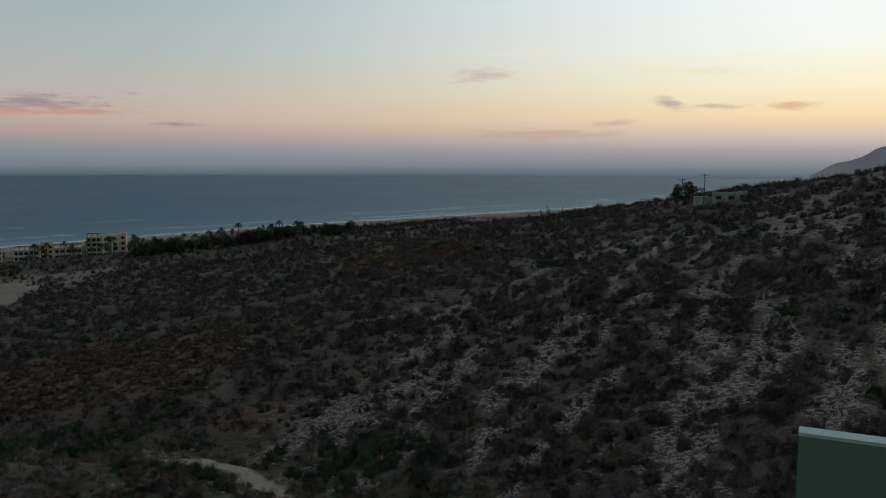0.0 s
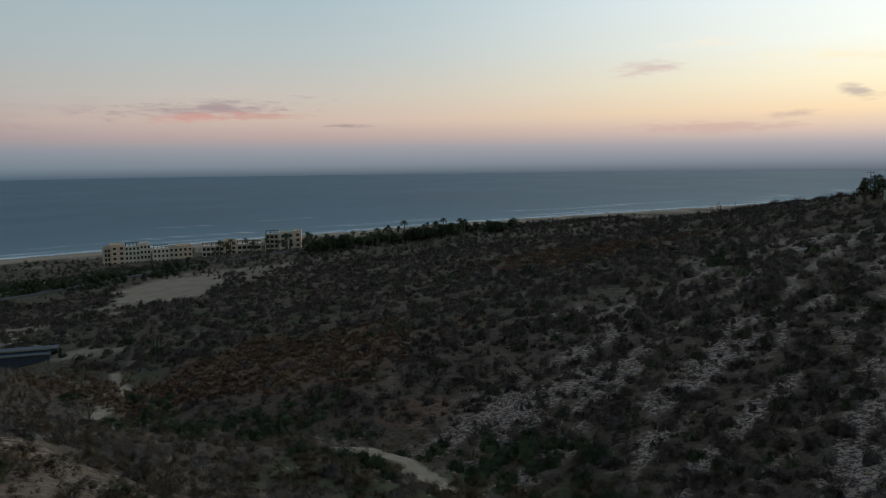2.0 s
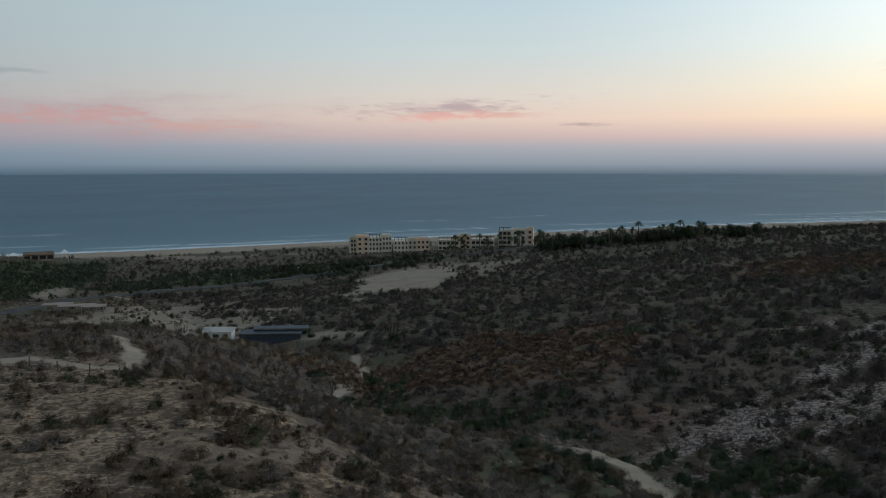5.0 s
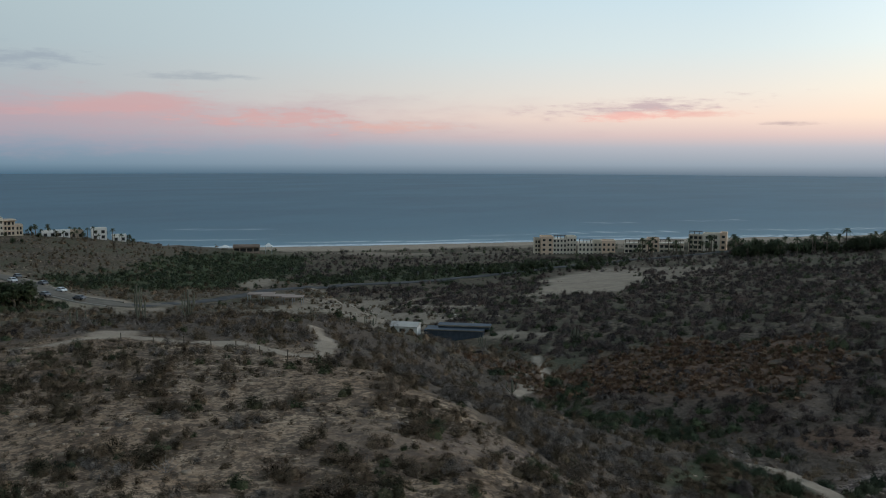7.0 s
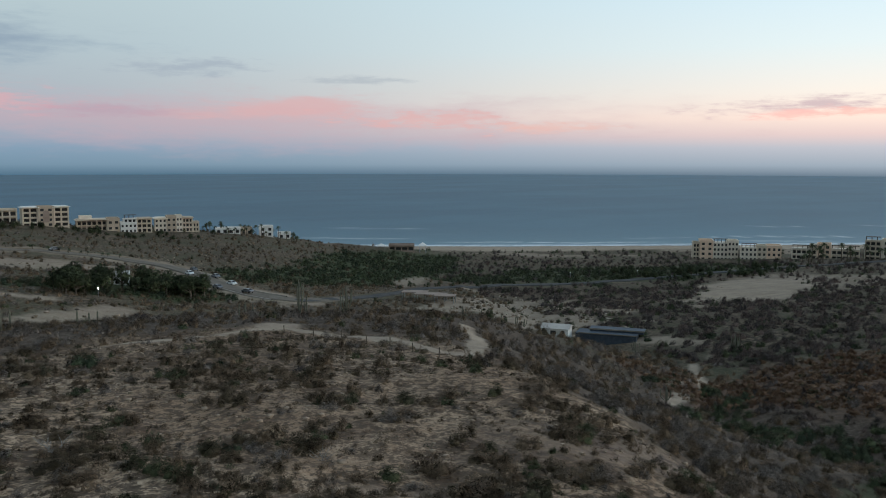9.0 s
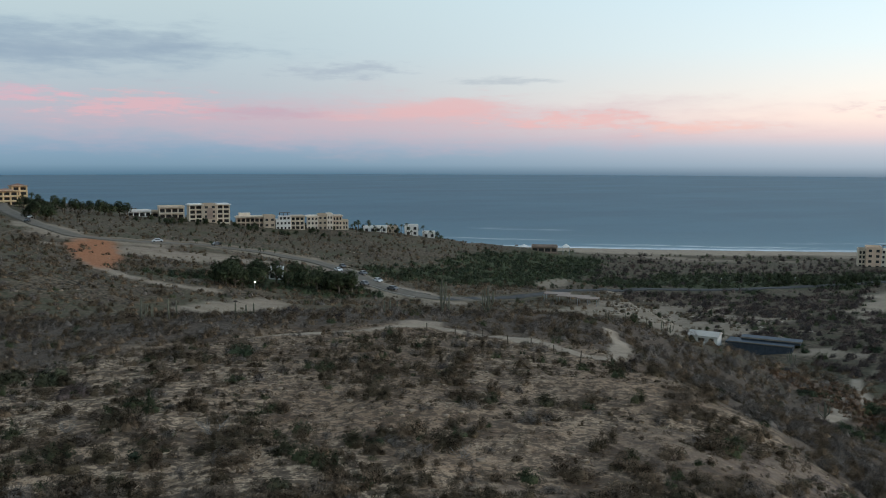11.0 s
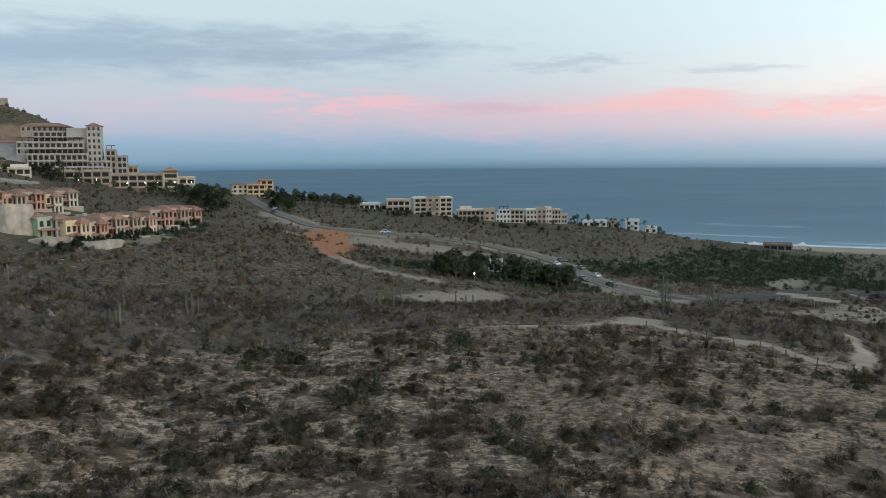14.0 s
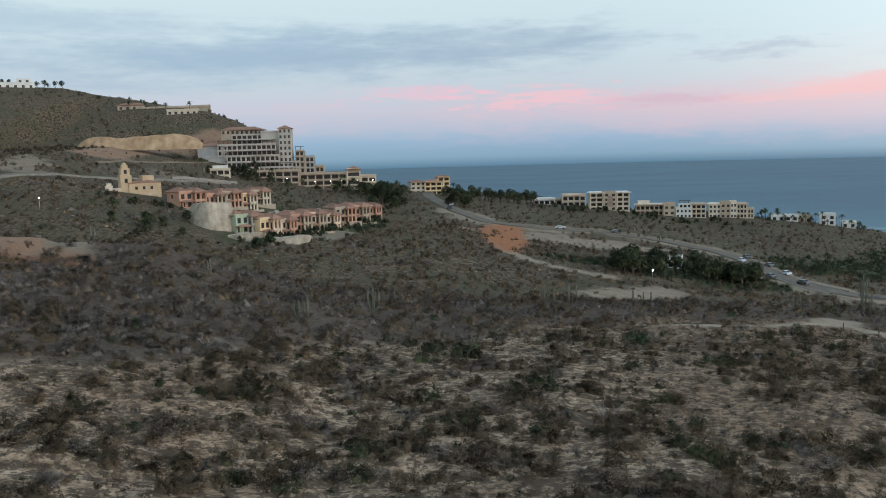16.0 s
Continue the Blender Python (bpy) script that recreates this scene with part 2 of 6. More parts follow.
WASH = ((-15, 76), (-18, 83), (-23, 90), (-28, 92.5), (-32, 92.5))
CREEK = ((-74, 106), (-76, 114), (-84, 122), (-84, 132), (-92, 142), (-97, 148))


def patch(x, y, cx, cy, rx, ry, turn=0.0, rough=0.35, seed=5):
    c, s = math.cos(radians(turn)), math.sin(radians(turn))
    u, v = ((x - cx) * c + (y - cy) * s) / rx, (-(x - cx) * s + (y - cy) * c) / ry
    q = np.hypot(u, v) + rough * fbm(x, y, 12, 3, seed)
    return 1 - sstep(0.75, 1.1, q)


def trail(points, x, y, half):
    d, _, _ = along(points, x, y)
    return 1 - sstep(half * 0.7, half * 1.4, d + half * 0.9 * fbm(x, y, 7, 3, 77))


def hill_cut(x, y):
    return along(((-374, -132), (-405, -132), (-446, -131), (-472, -103)), x, y)[0]


def masks(x, y):
    shore, _, side = along(SHORE, x, y)
    shore = shore * np.where(side > 0, 1, -1)
    sand = 1 - sstep(30, 44, shore + 14 * fbm(x, y, 60, 3, 8))
    sand = np.maximum(sand, 0.55 * sstep(0.02, 0.2, fbm(x, y, 34, 3, 9)) * (1 - sstep(75, 110, shore)))
    sand = np.maximum(sand, 0.82 * patch(x, y, -155, 276, 23, 60, 18, 0.5))
    sand = np.maximum(sand, 0.45 * patch(x, y, -134, 292, 18, 42, 10, 1.4))
    sand = np.maximum(sand, 0.72 * patch(x, y, -178, 184, 48, 19, -21, 1.3))
    sand = np.maximum(sand, 0.7 * patch(x, y, -200, 178, 24, 14, 30, 0.9))
    sand = np.maximum(sand, 0.72 * patch(x, y, -214, 60, 7.5, 22, 30, 0.9))
    sand = np.maximum(sand, 0.6 * patch(x, y, -262, -28, 7, 26, 70, 0.9))
    sand = np.maximum(sand, 0.8 * patch(x, y, -97, 52, 3.5, 3.5, 0, 0.4))
    sand = np.maximum(sand, 0.68 * patch(x, y, -314, 66, 15, 30, -8, 1.2))
    sand = np.maximum(sand, 0.6 * patch(x, y, -278, 214, 6, 22, 40, 0.6))
    sand = np.maximum(sand, 0.55 * patch(x, y, -300, -132, 22, 9, 20, 1.2))
    sand = np.maximum(sand, 0.25 * patch(x, y, -345, -95, 20, 8, 30, 0.8))
    sand = np.maximum(sand, 0.6 * patch(x, y, -118, -58, 9, 13, -20, 0.8))
    sand = np.maximum(sand, 0.6 * (1 - sstep(9, 13, hill_cut(x, y) + 7 * fbm(x, y, 14, 3, 26))))
    for line, half in ((TRAIL_KNOLL, 0.9), (WASH, 1.3), (CREEK, 1.0)):
        sand = np.maximum(sand, trail(line, x, y, half))
    sand = np.maximum(sand, 0.85 * trail(TRAIL_DELL, x, y, 2.2))
    sand = np.maximum(sand, 0.7 * trail(ROAD_HIGH[4:14], x, y, 9.0))
    sand = np.maximum(sand, 0.55 * np.maximum(patch(x, y, -88, -5, 5, 0.9, 60, 0.8), patch(x, y, -73, -16, 4, 0.8, 35, 0.8)))
    rust = patch(x, y, -61, 141, 36, 25, 35, 0.5, 15)
    rust = np.maximum(rust, 0.9 * patch(x, y, -6, 252, 30, 22, 0, 0.9, 16))
    rust = np.maximum(rust, 0.15 * patch(x, y, -68, 42, 36, 20, -30, 0.9, 17))
    rust = np.maximum(rust, 0.3 * patch(x, y, -318, 68, 16, 34, 0, 0.7, 18))
    clay = patch(x, y, -309, 38, 44, 9 - 0.07 * (x + 311), -4, 0.35, 25)
    hd = hill_cut(x, y)
    clay = np.maximum(clay, 0.4 * (1 - sstep(9, 13, hd + 7 * fbm(x, y, 14, 3, 26))))
    clay = np.maximum(clay, 0.16 * patch(x, y, -27, 110, 6, 4, 30, 0.6, 28))
    clay = np.maximum(clay, 0.35 * patch(x, y, -118, -62, 9, 22, -20, 1.0, 27))
    pale = 0.45 * patch(x, y, 30, 120, 90, 62, 40, 0.7, 35)
    pale = np.maximum(pale, 0.9 * patch(x, y, -58, -4, 42, 44, 0, 0.5, 36))
    pale = np.maximum(pale, 0.68 * patch(x, y, -60, 40, 50, 40, 0, 0.6, 37))
    pale = np.maximum(pale, 0.25 * patch(x, y, -470, -150, 120, 80, 30, 0.6, 38))
    lush = patch(x, y, -333, 240, 36, 90, 40, 0.4, 45)
    lush = np.maximum(lush, 0.95 * patch(x, y, -308, -54, 28, 9, -15, 0.4, 49))
    lush = np.maximum(lush, 0.9 * patch(x, y, -297, 165, 22, 44, 20, 0.5, 50))
    lush = np.maximum(lush, patch(x, y, -252, 88, 13, 40, -12, 0.4, 46))
    lush = np.maximum(lush, 0.8 * patch(x, y, -250, 300, 40, 80, -30, 0.8, 47))
    lush = np.maximum(lush, 0.8 * patch(x, y, -24, 78, 20, 13, 20, 0.6, 48))
    lush = np.maximum(lush, 0.9 * trail(((-238, -46), (-256, -30), (-289, -18), (-322, -9)), x, y, 5))
    return sand, rust, clay, pale, lush


# the line where the open, stony ground near by gives way to thick scrub
BRINK = ((140, 12), (-5, 37), (-25, 46), (-36, 48), (-50, 51), (-62, 57), (-80, 58), (-98, 53), (-100, 32), (-91, 4), (-82, -9), (-74, -14), (-62, -20), (-53, -25), (-40, -70))


def thick(x, y):
    """How closely grey scrub covers the land: 0 on the open ground, 1 beyond the brink."""
    d, _, far = along(BRINK, x, y)
    return sstep(-2, 4, np.where(far > 0, d, -d) + 4.5 * fbm(x, y, 9, 3, 130)) * (1 - 0.45 * sstep(150, 230, np.hypot(x, y)))


def across(x, y):
    """1 on the far side of the gully, where the bushes are larger and darker."""
    d, _, bank = along(GULLY, x, y)
    return sstep(0, 18, np.where(bank > 0, d, -d))


def rills(x, y):
    """Bare pale streaks washed down the slope beyond the gully."""
    u, v = 0.47 * x + 0.88 * y, -0.88 * x + 0.47 * y
    bed = fbm(u * 0.15 + 2 * fbm(x, y, 15, 2, 122), v + 3 * fbm(x, y, 18, 2, 123), 3.0, 3, 120)
    open_ = patch(x, y, 62, 125, 130, 84, 40, 0.6, 121) * sstep(-55, -8, x + 9 * fbm(x, y, 20, 2, 125))
    return sstep(-0.10, 0.06, bed + 0.22 * fbm(x, y, 2.4, 2, 124)) * np.maximum(open_, 0.7 * patch(x, y, -22, 106, 15, 12, 30, 0.8, 126))


def attribute(me, name, values):
    a = me.attributes.new(name, "FLOAT", "POINT")
    a.data.foreach_set("value", np.ascontiguousarray(values, dtype=np.float32).ravel())


# ---- materials ----
def material(name):
    m = bpy.data.materials.new(name)
    m.use_nodes = True
    nt = m.node_tree
    return m, nt, nt.nodes["Principled BSDF"]


def attr(nt, name):
    n = nt.nodes.new("ShaderNodeAttribute")
    n.attribute_name = name
    return n.outputs["Fac"]


def grain(nt, scale, detail=4.0, rough=0.6, at_=None):
    v = at_ or nt.nodes.new("ShaderNodeTexCoord").outputs["Object"]
    return ins(nt, "ShaderNodeTexNoise", Vector=v, Scale=scale, Detail=detail, Roughness=rough).outputs["Fac"]


def bump(nt, bsdf, hgt, strength, dist):
    b = ins(nt, "ShaderNodeBump", Height=hgt, Strength=strength, Distance=dist)
    nt.links.new(b.outputs[0], bsdf.inputs["Normal"])


def surface(name, c1, c2, scale=0.8, rough=0.85, relief=0.02, spec=0.3, vary=0.25, metal=0.0):
    """A plain surface with a coarse and a fine change of tone, slight relief, and a change from piece to piece."""
    m, nt, b = material(name)
    coarse, fine = grain(nt, scale, 5), grain(nt, scale * 9, 3)
    c = mixc(nt, ramp(nt, coarse, [(0.35, (0, 0, 0)), (0.68, (1, 1, 1))]), c1, c2)
    tone = calc(nt, "ADD", calc(nt, "MULTIPLY", fine, 0.35), 0.82)
    rnd = nt.nodes.new("ShaderNodeObjectInfo").outputs["Random"]
    tone = calc(nt, "MULTIPLY", tone, calc(nt, "ADD", calc(nt, "MULTIPLY", rnd, vary), 1 - vary / 2))
    c = mixc(nt, 1.0, c, ins(nt, "ShaderNodeCombineColor", Red=tone, Green=tone, Blue=tone).outputs[0], "MULTIPLY")
    nt.links.new(c, b.inputs["Base Color"])
    nt.links.new(calc(nt, "ADD", calc(nt, "MULTIPLY", fine, 0.2), rough - 0.1), b.inputs["Roughness"])
    b.inputs["Specular IOR Level"].default_value, b.inputs["Metallic"].default_value = spec, metal
    if relief:
        bump(nt, b, fine, 0.5, relief)
    return m


def ground_material():
    m, nt, b = material("dry_soil")
    co = nt.nodes.new("ShaderNodeTexCoord").outputs["Object"]
    big, mid, small, tiny = grain(nt, 0.035, 4, 0.6, co), grain(nt, 0.22, 5, 0.65, co), grain(nt, 0.9, 5, 0.7, co), grain(nt, 2.2, 4, 0.7, co)
    soil = mixc(nt, ramp(nt, mid, [(0.38, (0, 0, 0)), (0.62, (1, 1, 1))]), (0.152, 0.094, 0.057), (0.252, 0.163, 0.100))
    litter = mixc(nt, ramp(nt, small, [(0.35, (0, 0, 0)), (0.65, (1, 1, 1))]), (0.076, 0.047, 0.029), (0.145, 0.090, 0.055))
    c = mixc(nt, ramp(nt, calc(nt, "ADD", calc(nt, "MULTIPLY", big, 0.35), calc(nt, "ADD", calc(nt, "MULTIPLY", mid, 0.35), calc(nt, "MULTIPLY", small, 0.3))), [(0.46, (0, 0, 0)), (0.56, (1, 1, 1))]), litter, soil)
    # pale crumbling soil where the slope is washed bare, under litter and small dry tufts
    grit = calc(nt, "ADD", calc(nt, "MULTIPLY", grain(nt, 1.5, 3, 0.6, co), 0.55), calc(nt, "MULTIPLY", grain(nt, 4.6, 3, 0.65, co), 0.45))
    rock = mixc(nt, ramp(nt, tiny, [(0.40, (0, 0, 0)), (0.60, (1, 1, 1))]), (0.32, 0.211, 0.133), (0.550, 0.395, 0.264))
    rock = mixc(nt, ramp(nt, big, [(0.42, (0, 0, 0)), (0.60, (0.7, 0.7, 0.7))]), rock, (0.300, 0.182, 0.108))
    stony = calc(nt, "MULTIPLY", attr(nt, "pale"), ramp(nt, calc(nt, "ADD", calc(nt, "MULTIPLY", mid, 0.5), calc(nt, "MULTIPLY", small, 0.5)), [(0.42, (0, 0, 0)), (0.52, (1, 1, 1))]))
    c = mixc(nt, stony, c, rock)
    scree = mixc(nt, ramp(nt, grit, [(0.46, (0, 0, 0)), (0.545, (1, 1, 1))]), (0.070, 0.052, 0.046), (0.40, 0.298, 0.246))
    c = mixc(nt, attr(nt, "rill"), c, scree)
    chaff = mixc(nt, tiny, (0.060, 0.043, 0.031), (0.125, 0.084, 0.055))
    c = mixc(nt, calc(nt, "MULTIPLY", calc(nt, "SUBTRACT", 1.0, attr(nt, "rill")), ramp(nt, grit, [(0.475, (0, 0, 0)), (0.53, (0.9, 0.9, 0.9))])), c, chaff)
    duff = mixc(nt, ramp(nt, grit, [(0.42, (0, 0, 0)), (0.58, (1, 1, 1))]), (0.044, 0.032, 0.024), (0.140, 0.102, 0.074))
    c = mixc(nt, calc(nt, "MULTIPLY", attr(nt, "thick"), 0.9), c, duff)
    low_brush = mixc(nt, ramp(nt, small, [(0.45, (0, 0, 0)), (0.56, (1, 1, 1))]), (0.032, 0.026, 0.017), (0.185, 0.136, 0.088))
    low_brush = mixc(nt, ramp(nt, grain(nt, 0.05, 3, 0.6, co), [(0.42, (0, 0, 0)), (0.62, (0.8, 0.8, 0.8))]), low_brush, mixc(nt, small, (0.040, 0.044, 0.024), (0.105, 0.100, 0.056)))
    c = mixc(nt, calc(nt, "MULTIPLY", attr(nt, "brush"), ramp(nt, grain(nt, 0.55, 4, 0.7, co), [(0.40, (0, 0, 0)), (0.47, (1, 1, 1))])), c, low_brush)
    rusty = mixc(nt, ramp(nt, small, [(0.35, (0, 0, 0)), (0.65, (1, 1, 1))]), (0.085, 0.050, 0.034), (0.180, 0.108, 0.068))
    c = mixc(nt, calc(nt, "MULTIPLY", attr(nt, "rust"), ramp(nt, mid, [(0.28, (0, 0, 0)), (0.42, (1, 1, 1))])), c, rusty)
    leafy = mixc(nt, small, (0.026, 0.040, 0.016), (0.075, 0.090, 0.036))
    c = mixc(nt, calc(nt, "MULTIPLY", attr(nt, "lush"), 0.8), c, leafy)
    fine_sand = mixc(nt, ramp(nt, mid, [(0.3, (0, 0, 0)), (0.7, (1, 1, 1))]), (0.27, 0.202, 0.146), (0.40, 0.312, 0.228))
    fine_sand = mixc(nt, ramp(nt, small, [(0.60, (0, 0, 0)), (0.72, (1, 1, 1))]), fine_sand, (0.2, 0.165, 0.13))
    c = mixc(nt, attr(nt, "sand"), c, fine_sand)
    clay = mixc(nt, ramp(nt, small, [(0.3, (0, 0, 0)), (0.7, (1, 1, 1))]), (0.25, 0.095, 0.046), (0.42, 0.180, 0.085))
    c = mixc(nt, attr(nt, "clay"), c, clay)
    tone = calc(nt, "ADD", calc(nt, "MULTIPLY", tiny, 0.5), 0.75)
    c = mixc(nt, 1.0, c, ins(nt, "ShaderNodeCombineColor", Red=tone, Green=tone, Blue=tone).outputs[0], "MULTIPLY")
    nt.links.new(c, b.inputs["Base Color"])
    b.inputs["Roughness"].default_value, b.inputs["Specular IOR Level"].default_value = 0.95, 0.15
    bump(nt, b, calc(nt, "ADD", calc(nt, "MULTIPLY", small, 0.6), calc(nt, "MULTIPLY", tiny, 0.4)), 0.7, 0.22)
    return m


def sea_material():
    m, nt, b = material("sea_water")
    co = nt.nodes.new("ShaderNodeTexCoord").outputs["Object"]
    wide = ins(nt, "ShaderNodeMapping", Vector=co, Rotation=(0, 0, radians(-55)), Scale=(0.0055, 0.0030, 1)).outputs[0]
    swell = ins(nt, "ShaderNodeTexNoise", Vector=wide, Scale=1.0, Detail=5.0, Roughness=0.6).outputs["Fac"]
    chop = ins(nt, "ShaderNodeTexNoise", Vector=ins(nt, "ShaderNodeMapping", Vector=co, Rotation=(0, 0, radians(-55)), Scale=(0.12, 0.03, 0.1)).outputs[0], Scale=1.0, Detail=6.0, Roughness=0.7).outputs["Fac"]
    c = mixc(nt, ramp(nt, swell, [(0.35, (0, 0, 0)), (0.65, (1, 1, 1))]), (0.024, 0.088, 0.136), (0.086, 0.168, 0.220))
    c = mixc(nt, calc(nt, "MULTIPLY", attr(nt, "shoal"), 0.75), c, (0.15, 0.25, 0.29))
    foam = calc(nt, "MULTIPLY", attr(nt, "foam"), ramp(nt, chop, [(0.34, (0, 0, 0)), (0.52, (1, 1, 1))]))
    c = mixc(nt, foam, c, (0.80, 0.82, 0.82))
    nt.links.new(c, b.inputs["Base Color"])
    nt.links.new(calc(nt, "ADD", calc(nt, "MULTIPLY", swell, 0.3), 0.40), b.inputs["Roughness"])
    b.inputs["Specular IOR Level"].default_value = 0.19
    bump(nt, b, calc(nt, "ADD", calc(nt, "MULTIPLY", chop, 0.7), swell), 0.5, 1.2)
    return m


def foliage_material(name, dark, light, dry, twig=11.0):
    """Leaves and twigs: a tone for each bush ('tint'), and one for each small piece."""
    m, nt, b = material(name)
    geo = nt.nodes.new("ShaderNodeNewGeometry").outputs["Random Per Island"]
    rnd = nt.nodes.new("ShaderNodeObjectInfo").outputs["Random"]
    tint = attr(nt, "tint")
    c = mixc(nt, geo, dark, light)
    c = mixc(nt, ramp(nt, tint, [(0.25, (0, 0, 0)), (0.75, (1, 1, 1))]), c, mixc(nt, geo, tuple(v * 0.68 for v in dry), dry))
    c = mixc(nt, ramp(nt, tint, [(0.86, (0, 0, 0)), (0.97, (0.75, 0.75, 0.75))]), c, mixc(nt, geo, (0.120, 0.099, 0.084), (0.235, 0.195, 0.166)))
    c = mixc(nt, ramp(nt, tint, [(0.04, (0.85, 0.85, 0.85)), (0.15, (0, 0, 0))]), c, mixc(nt, geo, (0.040, 0.050, 0.024), (0.100, 0.108, 0.050)))
    mottle = grain(nt, 7.0, 4, 0.75)
    tone = calc(nt, "MULTIPLY", calc(nt, "ADD", calc(nt, "MULTIPLY", rnd, 0.4), 0.8), ramp(nt, mottle, [(0.36, (0.68, 0.68, 0.68)), (0.66, (1.3, 1.3, 1.3))]))
    c = mixc(nt, 1.0, c, ins(nt, "ShaderNodeCombineColor", Red=tone, Green=tone, Blue=tone).outputs[0], "MULTIPLY")
    nt.links.new(c, b.inputs["Base Color"])
    b.inputs["Roughness"].default_value, b.inputs["Specular IOR Level"].default_value = 0.9, 0.1
    puff = nt.nodes.new("ShaderNodeAttribute")
    puff.attribute_name = "puff"
    turn = ins(nt, "ShaderNodeVectorTransform", Vector=puff.outputs["Vector"])
    turn.vector_type, turn.convert_from, turn.convert_to = "NORMAL", "OBJECT", "WORLD"
    nt.links.new(turn.outputs[0], b.inputs["Normal"])
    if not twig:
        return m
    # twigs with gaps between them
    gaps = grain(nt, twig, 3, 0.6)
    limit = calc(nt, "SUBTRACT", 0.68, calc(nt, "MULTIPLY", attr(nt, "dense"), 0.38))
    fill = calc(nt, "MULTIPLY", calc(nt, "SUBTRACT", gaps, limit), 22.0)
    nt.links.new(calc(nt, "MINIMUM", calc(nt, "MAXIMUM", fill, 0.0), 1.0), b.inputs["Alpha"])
    return m


SOIL, SEA = ground_material(), sea_material()
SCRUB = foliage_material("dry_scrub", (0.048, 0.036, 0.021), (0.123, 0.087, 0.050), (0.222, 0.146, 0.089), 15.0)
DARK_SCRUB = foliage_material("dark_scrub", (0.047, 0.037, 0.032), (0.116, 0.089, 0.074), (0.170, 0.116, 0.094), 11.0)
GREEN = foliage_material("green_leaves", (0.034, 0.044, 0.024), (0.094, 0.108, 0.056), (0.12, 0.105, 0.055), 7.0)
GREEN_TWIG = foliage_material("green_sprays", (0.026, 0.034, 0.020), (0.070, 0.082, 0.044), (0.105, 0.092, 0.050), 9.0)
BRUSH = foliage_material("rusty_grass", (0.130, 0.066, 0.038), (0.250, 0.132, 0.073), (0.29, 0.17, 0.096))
CACTUS = surface("cactus_skin", (0.115, 0.112, 0.080), (0.20, 0.185, 0.135), 1.5, 0.8, 0.02)
BARK = surface("bark", (0.10, 0.075, 0.055), (0.17, 0.135, 0.10), 3, 0.9, 0.03)
ASPHALT = surface("asphalt", (0.165, 0.138, 0.110), (0.225, 0.188, 0.150), 0.3, 0.95, 0.01, 0.1)
DARK_ASPHALT = surface("dark_asphalt", (0.060, 0.058, 0.056), (0.095, 0.090, 0.085), 0.3, 0.95, 0.01, 0.1)
KERB = surface("pale_concrete", (0.21, 0.18, 0.145), (0.30, 0.26, 0.21), 0.5, 0.95, 0.01, 0.1)
VERGE = surface("pale_gravel", (0.19, 0.14, 0.095), (0.29, 0.22, 0.155), 0.3, 0.95, 0.03, 0.1)
PALE = surface("pale_stucco", (0.42, 0.37, 0.32), (0.52, 0.47, 0.41), 0.25, 0.9, 0.02, vary=0.15)
WHITE = surface("white_stucco", (0.66, 0.63, 0.58), (0.78, 0.75, 0.70), 0.25, 0.9, 0.02, vary=0.12)
IVORY = surface("ivory_stucco", (0.66, 0.565, 0.455), (0.77, 0.68, 0.56), 0.25, 0.9, 0.02, vary=0.12)
CREAM = surface("cream_stucco", (0.54, 0.44, 0.33), (0.66, 0.56, 0.44), 0.25, 0.9, 0.02, vary=0.15)
TAN = surface("tan_stucco", (0.40, 0.31, 0.23), (0.50, 0.40, 0.30), 0.25, 0.9, 0.02, vary=0.15)
ORANGE = surface("orange_stucco", (0.68, 0.48, 0.34), (0.78, 0.58, 0.43), 0.25, 0.9, 0.02, vary=0.15)
YELLOW = surface("yellow_stucco", (0.66, 0.48, 0.27), (0.76, 0.58, 0.36), 0.25, 0.9, 0.02, vary=0.12)
PINK = surface("pink_stucco", (0.48, 0.26, 0.18), (0.60, 0.36, 0.25), 0.25, 0.9, 0.02, vary=0.15)
MINT = surface("mint_stucco", (0.38, 0.44, 0.31), (0.46, 0.52, 0.38), 0.25, 0.9, 0.02, vary=0.12)
GREY = surface("grey_stucco", (0.36, 0.34, 0.32), (0.46, 0.44, 0.41), 0.25, 0.9, 0.02, vary=0.15)
# brown walls, and the shade painted at the back of balconies
BROWN_AND_SHADE = surface("brown_stucco_and_shade", (0.26, 0.19, 0.15), (0.34, 0.26, 0.21), 0.25, 0.9, 0.02, vary=0.15)
CLAY_TILE = surface("clay_roof_tiles", (0.24, 0.125, 0.085), (0.37, 0.205, 0.140), 1.2, 0.85, 0.08)
DARK_WOOD = surface("dark_timber", (0.06, 0.042, 0.032), (0.11, 0.08, 0.06), 2, 0.8, 0.02)
CLOD = surface("pale_clods", (0.17, 0.12, 0.080), (0.36, 0.265, 0.185), 1.1, 0.95, 0.05)
PALE_ROCK = surface("pale_cut_rock", (0.33, 0.26, 0.19), (0.54, 0.45, 0.35), 0.35, 0.95, 0.35)
SLATE = surface("dark_cladding", (0.035, 0.045, 0.06), (0.06, 0.075, 0.095), 0.8, 0.6, 0.01)
WALL_GREEN = surface("green_painted_wall", (0.125, 0.20, 0.14), (0.15, 0.23, 0.165), 0.9, 0.85, 0.004, vary=0.0)
# paler green; on the terrace wall's top it puts skylight into the colour
PALE_AND_LIT_GREEN = surface("pale_green_and_skylit_top", (0.40, 0.50, 0.42), (0.48, 0.58, 0.49), 2.0, 0.7, 0.003, vary=0.0)
CAR_PAINT = surface("car_paint", (0.08, 0.085, 0.09), (0.10, 0.10, 0.11), 0.5, 0.3, 0.0, 0.6, 1.2)
